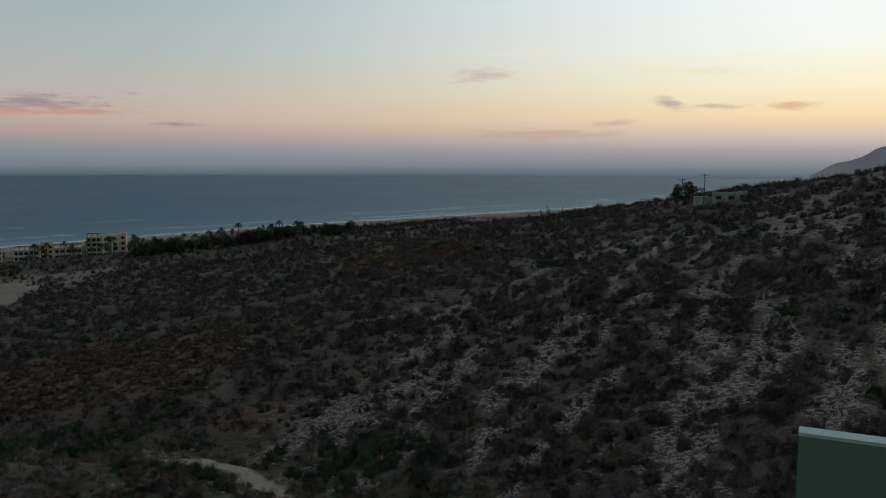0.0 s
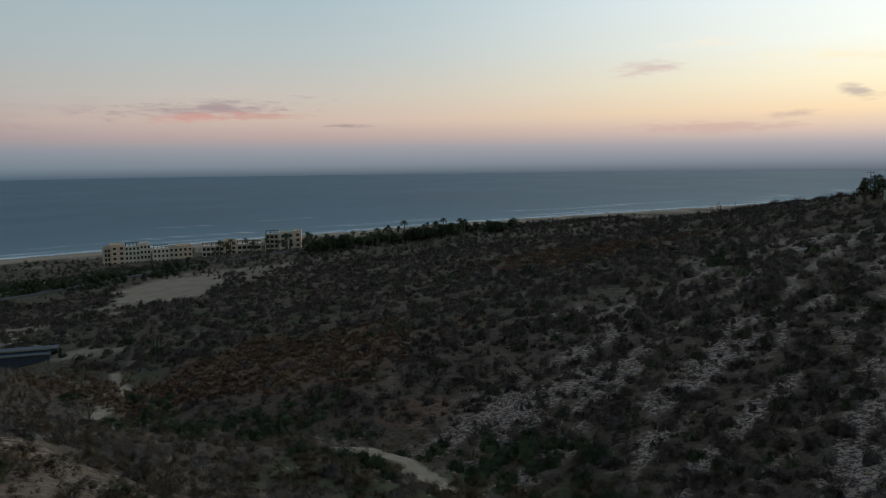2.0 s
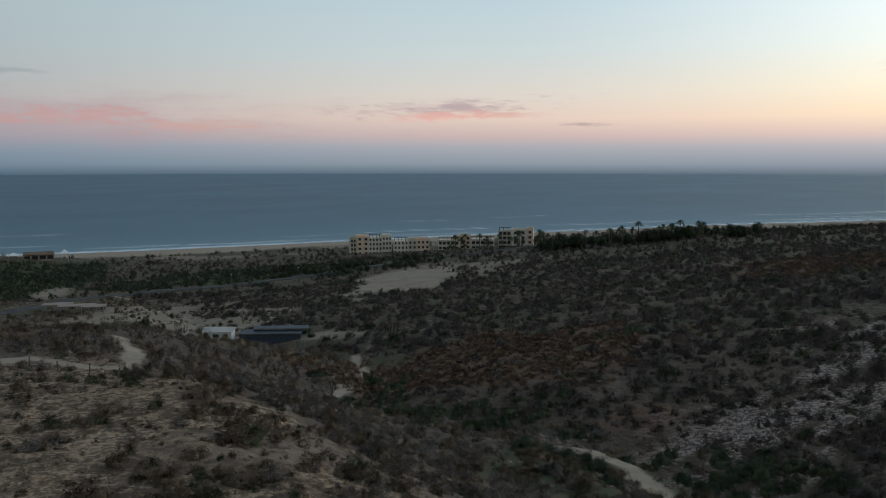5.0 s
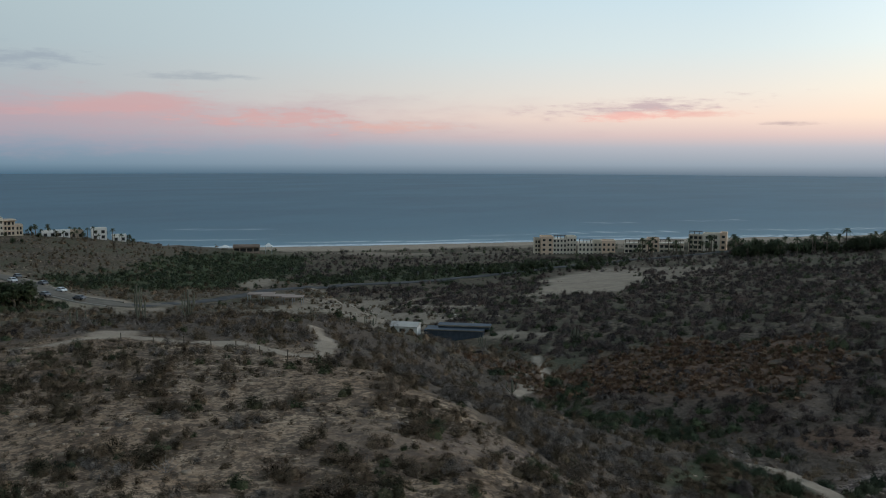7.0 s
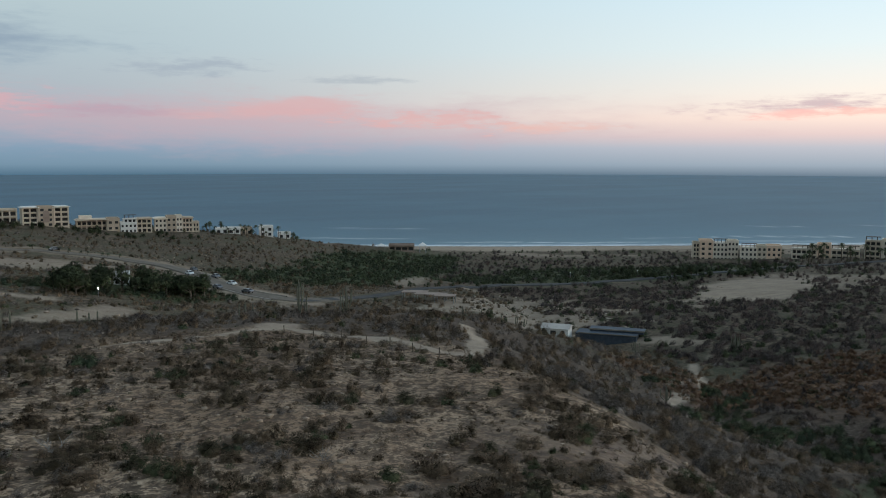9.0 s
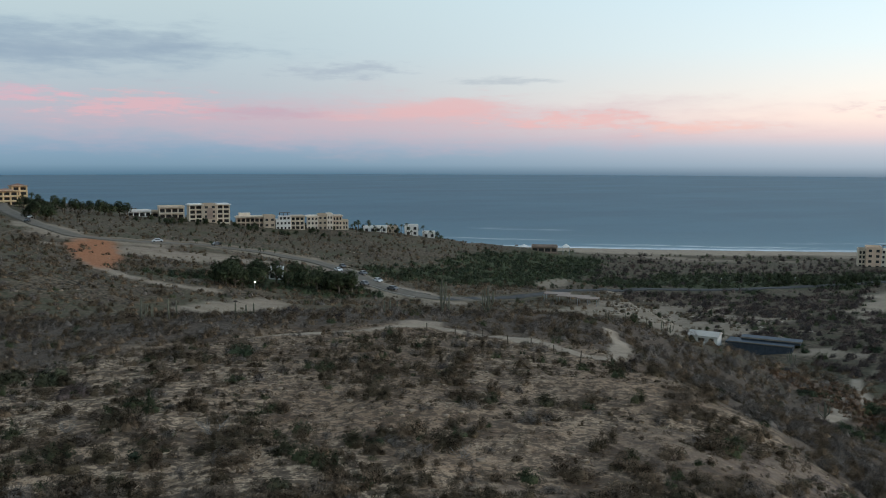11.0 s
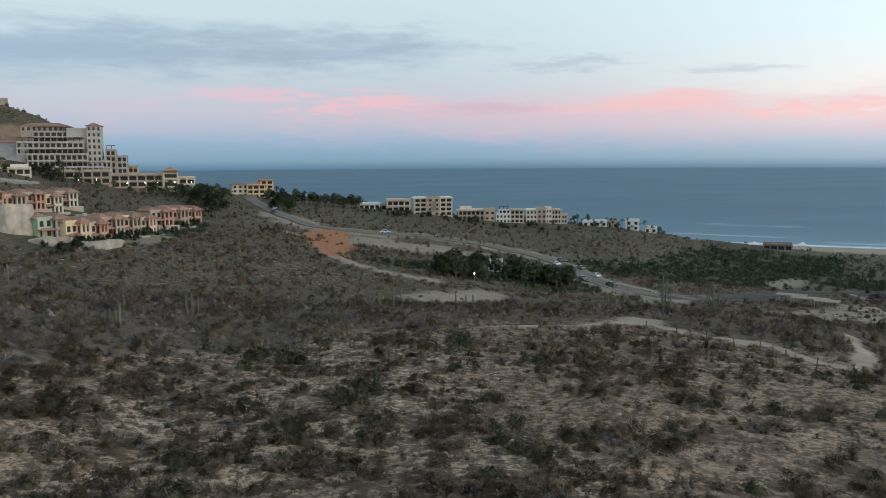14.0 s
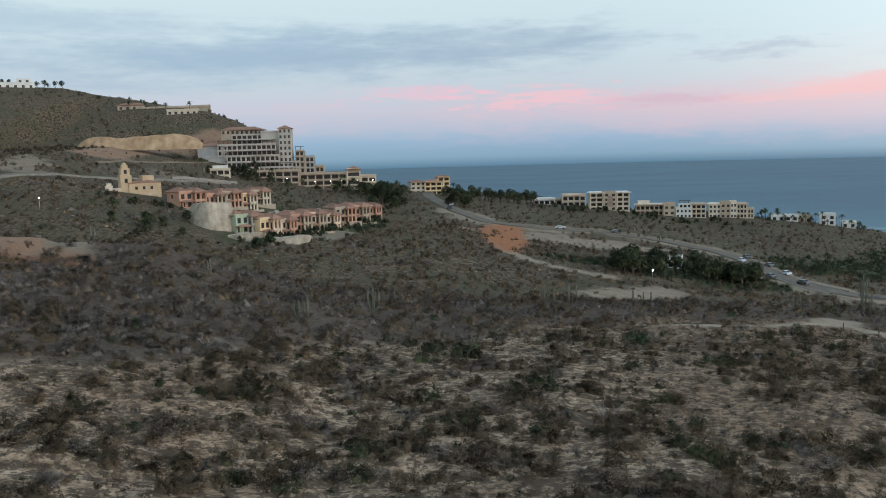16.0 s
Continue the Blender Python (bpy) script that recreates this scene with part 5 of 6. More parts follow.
def scatter(name, label, category, kinds, x, y, size, tint, mat, rng, sink=0.05, kind="stuff"):
    """Many plants in one mesh: each a turned, scaled copy of one of a few kinds."""
    z = height(x, y)
    turn, which = rng.uniform(0, math.tau, len(x)), rng.integers(0, len(kinds), len(x))
    vs, fs, ts, ns, ds, o = [], [], [], [], [], 0
    for k, shape in enumerate(kinds):
        pv, pf = shape[0], shape[1]
        pn = shape[2] if len(shape) > 2 else None
        i = np.nonzero(which == k)[0]
        if not len(i):
            continue
        c, s = np.cos(turn[i])[:, None], np.sin(turn[i])[:, None]
        sq = size[i][:, None]
        wx = rng.uniform(0.8, 1.3, (len(i), 1))
        X = (pv[None, :, 0] * c - pv[None, :, 1] * s) * sq * wx + x[i][:, None]
        Y = (pv[None, :, 0] * s + pv[None, :, 1] * c) * sq * wx + y[i][:, None]
        Z = pv[None, :, 2] * sq * rng.uniform(0.75, 1.2, (len(i), 1)) + z[i][:, None] - sink
        vs.append(np.stack([X, Y, Z], -1).reshape(-1, 3))
        if pn is not None:
            ns.append(np.stack([pn[None, :, 0] * c - pn[None, :, 1] * s, pn[None, :, 0] * s + pn[None, :, 1] * c, np.repeat(pn[None, :, 2], len(i), 0)], -1).reshape(-1, 3))
        ds.append(np.tile(shape[3] if len(shape) > 3 else np.ones(len(pv)), len(i)))
        fs.append((pf[None] + (np.arange(len(i)) * len(pv))[:, None, None] + o).reshape(-1, 4))
        ts.append(np.repeat(tint[i], len(pv)))
        o += len(i) * len(pv)
    me = quad_mesh(np.concatenate(vs), np.concatenate(fs), mat, np.concatenate(ts), np.concatenate(ns) if ns else None, np.concatenate(ds))
    return tagged(new(name, me), label, category, kind=kind)


def field(rng, r0, r1, cell):
    """Jittered places over the half ring of land in front of the terrace."""
    n = int(1.37 * (r1 * r1 - r0 * r0) / (cell * cell))
    rr = np.sqrt(rng.uniform(r0 * r0, r1 * r1, n))
    aa = np.radians(rng.uniform(-34, 122, n))
    return -rr * np.sin(aa), rr * np.cos(aa)


BUILT = [(ob.location.x, ob.location.y, (4.5 if ob.name.startswith("ridge") else 9.0) if ob.name.startswith(("townhouse", "church", "villa", "hut", "shed", "annex", "ridge")) else 15.0) for ob in scene.objects
         if ob.type == "EMPTY" and not ob.name.startswith(("street_lamp", "utility_pole", "car", "rock", "terrace_parapet"))]


def clear(x, y):
    ok = np.ones(len(x), bool)
    for bx, by, br in BUILT:
        ok &= np.hypot(x - bx, y - by) > br
    for line, half in ((ROAD_HIGH, 7.5), (ROAD_HILL, 6), (ROAD_CUT, 4)):
        ok &= along(line, x, y)[0] > half
    d, _, side = along(SHORE, x, y)
    return ok & (d * side > 46)


rng = np.random.default_rng(7)


def core(rng, rad, top, around, rings):
    """The dense inside of a shrub: a lumpy, uneven dome."""
    v = []
    for k in range(rings + 1):
        t = k / rings
        rr, z = rad * math.cos(t * 1.45) ** 0.8, top * math.sin(t * 1.5)
        for i in range(around):
            a, j = (i + rng.uniform(-0.3, 0.3)) * math.tau / around, rng.uniform(0.68, 1.15)
            v.append((rr * j * math.cos(a), rr * j * math.sin(a), z * rng.uniform(0.8, 1.12) - 0.06 * (k == 0)))
    f = [(k * around + i, k * around + (i + 1) % around, (k + 1) * around + (i + 1) % around, (k + 1) * around + i) for k in range(rings) for i in range(around)]
    return np.array(v), np.array(f)


def thin(m, dense):
    """The same shapes with how closely twigs fill them, 0 to 1, vertex by vertex."""
    v, f, n = m
    return v, f, n, np.full(len(v), dense)


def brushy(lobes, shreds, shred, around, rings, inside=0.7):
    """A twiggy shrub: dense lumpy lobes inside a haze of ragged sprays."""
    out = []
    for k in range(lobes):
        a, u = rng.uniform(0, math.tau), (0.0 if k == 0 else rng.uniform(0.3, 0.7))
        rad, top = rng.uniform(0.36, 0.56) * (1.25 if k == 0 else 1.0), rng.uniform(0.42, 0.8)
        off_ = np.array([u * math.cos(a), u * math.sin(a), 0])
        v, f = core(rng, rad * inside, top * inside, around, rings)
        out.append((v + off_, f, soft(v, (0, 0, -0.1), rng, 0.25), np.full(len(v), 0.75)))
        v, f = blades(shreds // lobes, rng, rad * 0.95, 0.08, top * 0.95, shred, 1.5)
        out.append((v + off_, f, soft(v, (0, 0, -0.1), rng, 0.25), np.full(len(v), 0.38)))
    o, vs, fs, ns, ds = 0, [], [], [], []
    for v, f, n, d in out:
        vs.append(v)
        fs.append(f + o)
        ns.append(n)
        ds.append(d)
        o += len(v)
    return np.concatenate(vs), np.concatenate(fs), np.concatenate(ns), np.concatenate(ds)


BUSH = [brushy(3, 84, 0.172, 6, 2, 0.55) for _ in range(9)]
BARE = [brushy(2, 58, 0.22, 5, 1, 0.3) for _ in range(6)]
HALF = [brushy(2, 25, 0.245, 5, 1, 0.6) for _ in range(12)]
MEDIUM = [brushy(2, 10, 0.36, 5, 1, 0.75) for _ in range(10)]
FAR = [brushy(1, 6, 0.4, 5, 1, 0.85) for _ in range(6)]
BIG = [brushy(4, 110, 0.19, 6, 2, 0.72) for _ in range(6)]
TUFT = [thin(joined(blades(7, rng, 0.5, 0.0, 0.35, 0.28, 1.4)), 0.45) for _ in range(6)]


def grown(r0, r1, cell, keep):
    x, y = field(rng, r0, r1, cell)
    sand, rust, clay, pale, lush = masks(x, y)
    r, over, grey, wash = np.hypot(x, y), across(x, y), thick(x, y), rills(x, y)
    crowd = fbm(x, y, 10, 3, 101) * 1.1 + fbm(x, y, 40, 2, 102) * 0.5
    odds = keep * (0.95 + 0.4 * grey + 1.5 * crowd * (1 - 0.6 * grey)) * (1 + 0.5 * ((x < -370) & (y < -55)))
    odds *= np.clip(1 - 1.25 * sand, 0, 1) * sstep(1.0, 2.6, along(TRAIL_KNOLL, x, y)[0]) * (1 - 0.85 * clay) * (1 - 0.8 * rust) * (1 + 0.5 * lush) * (1 - 0.55 * wash)
    ok = (rng.uniform(0, 1, len(x)) < odds) & clear(x, y)
    return x[ok], y[ok], lush[ok], grey[ok], over[ok]


# the nearest shrubs, one by one
x, y, lush, *_ = grown(30, 62, 3.4, 0.9)
near_tints = (0.1, 0.3, 0.5, 0.2, 0.65, 0.4, 0.8, 0.95, 0.7, 0.85, 0.6, 0.9, 0.75, 0.55, 0.92)
near_meshes = [quad_mesh(v, f, SCRUB, np.full(len(v), t), n, d) for (v, f, n, d), t in zip(BUSH + BARE, near_tints)]
for i in np.argsort(np.hypot(x, y))[:300]:
    k = int(rng.integers(0, len(near_meshes)))
    ob = new("shrub", near_meshes[k])
    s = float(rng.uniform(0.6, 1.5))
    ob.matrix_basis = pose(x[i], y[i], float(height(x[i:i + 1], y[i:i + 1])[0]) - 0.05, 0, 0, float(rng.uniform(0, 360))) @ Matrix.Diagonal((s * float(rng.uniform(1.0, 1.5)), s * 1.2, s, 1))
    tagged(ob, "bare grey-brown twiggy shrub on dry soil" if k >= 9 else "low olive-brown leafy shrub on dry soil", "shrub", "shrubs on the near slope")


def cover(name, label, kinds, r0, r1, cell, keep, lo, hi, spread=0.25, bare=0.0, mat=None):
    x, y, lush, grey, over = grown(r0, r1, cell, keep)
    size = (lo + (hi - lo) * rng.uniform(0, 1, len(x)) ** 1.8) * (1 + 0.3 * over + 0.2 * grey)
    tint = np.clip(rng.normal(0.42, spread * 1.35, len(x)) + bare - 0.5 * lush + (0.46 - 0.42 * over) * grey, 0, 1)
    dark = (over > 0.5) if mat is None else np.zeros(len(x), bool)
    for some, stuff, say in ((~dark, mat or SCRUB, label), (dark, DARK_SCRUB, label.replace("brown", "dark") + " beyond the gully")):
        if some.any():
            scatter(name, say, "scrub", kinds, x[some], y[some], size[some], tint[some], stuff, rng)


cover("scrub", "low olive and brown leafy scrub on the near slopes", BUSH, 30, 80, 1.62, 0.70, 0.4, 1.5)
cover("bare_scrub", "leafless grey and brown twiggy scrub on the near slopes", BARE, 30, 90, 2.2, 0.7, 0.5, 1.4, 0.2, 0.3)
cover("scrub", "brown and olive scrub on the knoll and gully sides", HALF, 78, 150, 1.62, 0.72, 0.5, 1.45)
cover("scrub", "grey and brown scrub on the middle hillsides", MEDIUM, 145, 330, 2.4, 0.78, 0.7, 1.8, 0.2, -0.05)
cover("scrub", "distant brown scrub on the far slopes", FAR, 320, 480, 3.7, 0.75, 0.8, 2.0, 0.2, -0.1)
cover("scrub", "distant brown scrub behind the headland", FAR, 480, 640, 6.0, 0.72, 0.9, 2.4, 0.2, -0.2)
cover("scrub", "distant brown scrub towards the coast", FAR, 640, 900, 8.0, 0.6, 1.2, 2.6)
x9, y9 = field(rng, 30, 125, 0.86)
ok = clear(x9, y9) & (rng.uniform(0, 1, len(x9)) < 0.62 * (1 - masks(x9, y9)[0]) * (1 - 0.15 * rills(x9, y9)) * (1 - 0.7 * thick(x9, y9) * (1 - across(x9, y9))) * (1 + 0.9 * fbm(x9, y9, 5, 2, 160)))
x9, y9 = x9[ok], y9[ok]
scatter("tussocks", "small brown grass tussocks between the shrubs", "grass", TUFT, x9, y9, rng.uniform(0.25, 0.75, len(x9)), np.clip(rng.normal(0.5, 0.25, len(x9)), 0, 0.9), SCRUB, rng)
STRAW = foliage_material("straw_grass", (0.20, 0.142, 0.088), (0.34, 0.250, 0.160), (0.38, 0.29, 0.20))
x2, y2 = field(rng, 32, 120, 1.5)
ok = clear(x2, y2) & (rng.uniform(0, 1, len(x2)) < 0.55 * (1 - masks(x2, y2)[0]) * (1 - 0.8 * thick(x2, y2)) * (1 + 1.5 * fbm(x2, y2, 8, 2, 161)))
scatter("straw_grass", "small tufts of straw-coloured dry grass", "grass", TUFT, x2[ok], y2[ok], rng.uniform(0.25, 0.6, ok.sum()), rng.uniform(0.2, 0.9, ok.sum()), STRAW, rng)
# large dark bushes on the slope beyond the gully, and dotted thinly over the rest
x5, y5 = field(rng, 70, 250, 5.1)
m5 = masks(x5, y5)
ok = clear(x5, y5) & (rng.uniform(0, 1, len(x5)) < (0.62 * across(x5, y5) + 0.07) * (1 - m5[0]) * (1 - 0.9 * m5[1]) * (1 - 0.3 * rills(x5, y5)) * (0.8 + 1.2 * fbm(x5, y5, 18, 2, 141)))
x5, y5 = x5[ok], y5[ok]
scatter("large_bushes", "large dark twiggy bushes dotted over the dry slopes", "bush", BIG, x5, y5, 0.75 + 1.25 * rng.uniform(0, 1, len(x5)) ** 1.6, np.clip(rng.normal(0.35, 0.25, len(x5)), 0, 0.8), DARK_SCRUB, rng)
# single bushes that stand out, dark green or olive
for k, (bx, by, s, t) in enumerate(((23, 192, 4.2, 0.1), (29, 188, 2.8, 0.2), (-11, 149, 3.0, 0.1), (-6, 151, 2.2, 0.1), (47, 112, 2.9, 0.1), (51, 106, 2.2, 0.3), (-25, 163, 2.0, 0.2), (-37, 124, 2.4, 0.9), (11, 243, 3.0, 0.2),
                                    (66, 192, 3.4, 0.3), (-20, 218, 3.2, 0.2), (39, 128, 2.2, 0.6), (20, 124, 2.0, 0.7), (35, 85, 2.0, 0.5), (9, 86, 1.9, 0.3), (25, 91, 1.9, 0.5), (-77.5, 6, 2.5, 0.55), (-81, 3, 2.0, 0.7),
                                    (-84, 24.6, 2.0, 0.1), (-85, 0.5, 1.5, 0.8), (-74, 33, 1.5, 0.3), (-88, 17, 1.3, 0.6), (-48, 8, 1.2, 0.2), (-41, -3, 1.1, 0.3), (-95, 160, 3.0, 0.1), (-86, 152, 2.4, 0.2), (-108, 172, 2.6, 0.3), (-127, 171, 2.4, 0.1), (-122, 166, 2.0, 0.2), (-38.4, 12.5, 1.0, 0.75), (-43.7, 20.3, 0.9, 0.30), (-38.6, 12.7, 0.8, 0.90), (-76.8, 7.0, 1.6, 0.60))):
    v, f, n, d = BIG[k % 6]
    ob = new("bush", quad_mesh(v, f, GREEN_TWIG, np.full(len(v), t), n, d))
    ob.matrix_basis = pose(bx, by, float(height(np.array([bx]), np.array([by]))[0]) - 0.1, 0, 0, k * 77) @ Matrix.Diagonal((s, s * 0.9, s * 0.85, 1))
    tagged(ob, "large rounded dark green bush on the dry slope" if t < 0.5 else "broad olive-brown bush on the dry slope", "bush", "bushes that stand out")
# dark green bushes along the bottom of the gully
x4, y4 = field(rng, 62, 150, 3.0)
near_bed = along(GULLY, x4, y4)[0] + 8 * fbm(x4, y4, 12, 2, 140)
green_bed = patch(x4, y4, -9, 90, 13, 9, -20, 0.4, 142) + patch(x4, y4, -28, 80, 8, 6, 0, 0.4, 143) + 0.7 * patch(x4, y4, -48, 108, 16, 9, 20, 0.5, 144)
ok = ((near_bed < 6) | (green_bed > 0.4)) & (along(WASH, x4, y4)[0] > 3.5) & (along(CREEK, x4, y4)[0] > 3.0) & (rng.uniform(0, 1, len(x4)) < 0.75)
scatter("gully_bushes", "dark green bushes along the gully bottom", "bush", BIG, x4[ok], y4[ok], rng.uniform(1.1, 2.4, ok.sum()), np.clip(rng.normal(0.15, 0.2, ok.sum()), 0, 1), GREEN_TWIG, rng)
# green thicket on the valley floor
x6, y6 = field(rng, 230, 470, 2.8)
m6 = masks(x6, y6)
ok = (m6[4] > rng.uniform(0.05, 0.6, len(x6))) & (m6[0] < 0.4) & clear(x6, y6) & (rng.uniform(0, 1, len(x6)) < 0.8)
scatter("thicket", "dense green thicket on the valley floor", "thicket", MEDIUM, x6[ok], y6[ok], rng.uniform(1.2, 2.6, ok.sum()), np.clip(rng.normal(0.15, 0.15, ok.sum()), 0, 1), GREEN_TWIG, rng)
# reddish dry grass
x7, y7 = field(rng, 70, 300, 1.08)
m7 = masks(x7, y7)
ok = (m7[1] > 0.3) & (rng.uniform(0, 1, len(x7)) < 0.95 * m7[1])
scatter("dry_grass", "tufts of rusty dry grass on the slope", "grass", [thin(joined(blades(11, rng, 0.55, 0.0, 0.5, 0.28, 1.4)), 0.6) for _ in range(5)], x7[ok], y7[ok], rng.uniform(0.6, 1.4, ok.sum()), rng.uniform(0, 1, ok.sum()), BRUSH, rng)
# loose pale stones on the bare slopes
x8, y8 = field(rng, 32, 170, 1.0)
m8 = masks(x8, y8)
ok = rng.uniform(0, 1, len(x8)) < np.maximum(0.5 * m8[3] * (1 - thick(x8, y8)) * sstep(-0.1, 0.2, fbm(x8, y8, 7, 3, 111)), 0.8 * rills(x8, y8)) * (1 - m8[0])
STONE = []
for _ in range(4):
    c = np.array([(px_, py_, pz) for px_ in (-1, 1) for py_ in (-1, 1) for pz in (-0.6, 0.6)]) * rng.uniform(0.5, 1.0, (8, 3)) * 0.5
    STONE.append((c, np.array([(0, 1, 3, 2), (4, 6, 7, 5), (0, 4, 5, 1), (2, 3, 7, 6), (0, 2, 6, 4), (1, 5, 7, 3)])))
scatter("stones", "loose pale stones and clods on bare slopes", "stones", STONE, x8[ok], y8[ok], 0.12 + 0.42 * rng.uniform(0, 1, ok.sum()) ** 2.2, rng.uniform(0, 1, ok.sum()), CLOD, rng, 0.0)


# rubble and low weeds on the sandy lot
lx, ly = rng.uniform(-235, -125, 2600), rng.uniform(150, 235, 2600)
ok = (patch(lx, ly, -178, 188, 52, 24, -21, 0.9, 180) > 0.3) & clear(lx, ly) & (fbm(lx, ly, 9, 3, 181) > -0.12)
lx, ly = lx[ok], ly[ok]
half = rng.uniform(0, 1, len(lx)) < 0.55
scatter("rubble", "pale rubble and broken blocks on the sandy lot", "rubble", STONE, lx[half], ly[half], 0.3 + 1.1 * rng.uniform(0, 1, half.sum()) ** 2, rng.uniform(0, 1, half.sum()), PALE_ROCK, rng, 0.0)
scatter("weeds", "low dry weeds on the sandy lot", "weeds", MEDIUM, lx[~half], ly[~half], rng.uniform(0.4, 1.3, (~half).sum()), rng.uniform(0, 1, (~half).sum()), SCRUB, rng)


# pale rocks that show between the scrub farther off
x3, y3 = field(rng, 165, 430, 4.4)
m3 = masks(x3, y3)
ok = clear(x3, y3) & (rng.uniform(0, 1, len(x3)) < 0.75 * sstep(-0.05, 0.25, fbm(x3, y3, 30, 3, 190)) * (1 - m3[4]) * (1 - across(x3, y3) * (x3 > -150)))
scatter("rocks", "pale rocks scattered between the scrub", "rocks", STONE, x3[ok], y3[ok], 0.35 + 1.0 * rng.uniform(0, 1, ok.sum()) ** 2.5, rng.uniform(0, 1, ok.sum()), CLOD, rng, 0.15)


# ---- leafless shrubs with pale branches ----
PALE_BARK = surface("pale_bark", (0.22, 0.195, 0.170), (0.34, 0.305, 0.270), 3.0, 0.9, 0.01)


def dead_shrub(x, y, s, seed):
    """Crooked pale branches that fork once, all from one foot."""
    rg = random.Random(seed)
    th = new("leafless_shrub")
    th.matrix_basis = pose(x, y, float(height(np.array([x]), np.array([y]))[0]) - 0.05, 0, 0, rg.uniform(0, 360))
    tagged(th, "leafless shrub with crooked pale grey branches", "shrub", "leafless pale shrubs")
    for _ in range(9):
        a, lift = rg.uniform(0, math.tau), rg.uniform(0.5, 1.1)
        path = [Vector((0, 0, 0))]
        v, f = [], []
        for k in range(5):
            a += rg.uniform(-0.5, 0.5)
            path.append(path[-1] + Vector((math.cos(a), math.sin(a), lift * rg.uniform(0.5, 1.3))) * s * 0.26)
        twigs = [(path, 0.035 * s)]
        for k in (2, 3):
            b = a + rg.choice((-1, 1)) * rg.uniform(0.6, 1.2)
            twigs.append(([path[k], path[k] + Vector((math.cos(b), math.sin(b), 0.7)) * s * 0.28, path[k] + Vector((math.cos(b + 0.3), math.sin(b + 0.3), 1.0)) * s * 0.55], 0.022 * s))
        for line, wide in twigs:
            o = len(v)
            for k, p in enumerate(line):
                rad = wide * (1 - 0.65 * k / (len(line) - 1))
                v += [p + Vector((rad * math.cos(i * math.tau / 4), rad * math.sin(i * math.tau / 4), 0)) for i in range(4)]
            f += [(o + k * 4 + i, o + k * 4 + (i + 1) % 4, o + k * 4 + 4 + (i + 1) % 4, o + k * 4 + 4 + i) for k in range(len(line) - 1) for i in range(4)]
        part("branch", raw(v, f, None, (PALE_BARK,), True), th)


for k, (x_, y_, s_) in enumerate(((-51.5, 12.9, 0.95), (-56.7, 4.8, 0.6), (-70.3, -17.0, 0.8), (-39.4, 23.9, 0.6))):
    dead_shrub(x_, y_, s_, 300 + k)

# ---- cacti ----
def column(ht, rad, bend=(0.0, 0.0), ribs=9):
    n, lv = ribs * 2, 8
    v = []
    for k in range(lv + 1):
        u = k / lv
        rr = rad * (0.85 + 0.2 * math.sin(u * 3)) * (1.0 if u < 0.9 else 0.55 if u < 0.99 else 0.2)
        off_ = (bend[0] * min(1, u * 2.2) ** 0.7, bend[1] * min(1, u * 2.2) ** 0.7)
        for i in range(n):
            a = i * math.tau / n
            q = rr * (1.0 if i % 2 else 0.8)
            v.append((off_[0] + q * math.cos(a), off_[1] + q * math.sin(a), u * ht))
    f = [(k * n + i, k * n + (i + 1) % n, (k + 1) * n + (i + 1) % n, (k + 1) * n + i) for k in range(lv) for i in range(n)] + [tuple(range(lv * n, lv * n + n))]
    return raw(v, f, None, (CACTUS,))


def cactus(az, r, ht, arms, seed):
    rg = random.Random(seed)
    th = thing("cactus", az, r, "tall ribbed grey-green columnar cactus with upright arms" if arms else "single grey-green columnar cactus standing in scrub", "cactus", rg.uniform(0, 360), 0.2, "columnar cacti")
    ht *= 1.15
    part("trunk", column(ht, 0.115), th)
    for k in range(arms + (arms > 1)):
        a = rg.uniform(0, math.tau)
        out = rg.uniform(0.5, 1.0)
        part("arm", column(ht * rg.uniform(0.5, 0.9), 0.085, (out * math.cos(a), out * math.sin(a))), th, m=pose(0, 0, ht * rg.uniform(0.02, 0.2)))


for k, (az, r, ht, arms) in enumerate(((60.2, 126, 5.4, 3), (57.0, 122, 4.0, 4), (59.7, 128, 3.0, 1), (78.6, 120, 2.8, 1), (78.1, 122, 2.4, 0), (80.3, 118, 2.9, 3), (79.6, 119, 2.0, 1), (92.2, 106, 3.6, 4),
                                       (96.7, 95, 2.9, 3), (97.3, 96, 2.2, 1), (74.3, 124, 1.9, 0), (73.6, 125, 1.5, 0), (73.1, 126, 1.7, 0), (64.2, 127, 1.8, 0), (63.8, 128, 2.0, 0), (63.3, 128, 1.7, 0),
                                       (30.6, 186, 3.6, 5), (37.0, 192, 3.0, 3), (34.9, 130, 2.6, 2), (-7.2, 334, 4.4, 2), (-6.7, 336, 3.6, 1), (-8.2, 330, 2.8, 0), (48.9, 240, 3.5, 2), (47.6, 236, 3.0, 2),
                                       (45.2, 228, 2.4, 1), (44.6, 222, 2.2, 2), (46.2, 232, 2.0, 0), (110.2, 132, 2.2, 1), (103.0, 118, 2.4, 1))):
    cactus(az, r, ht, arms, 40 + k)

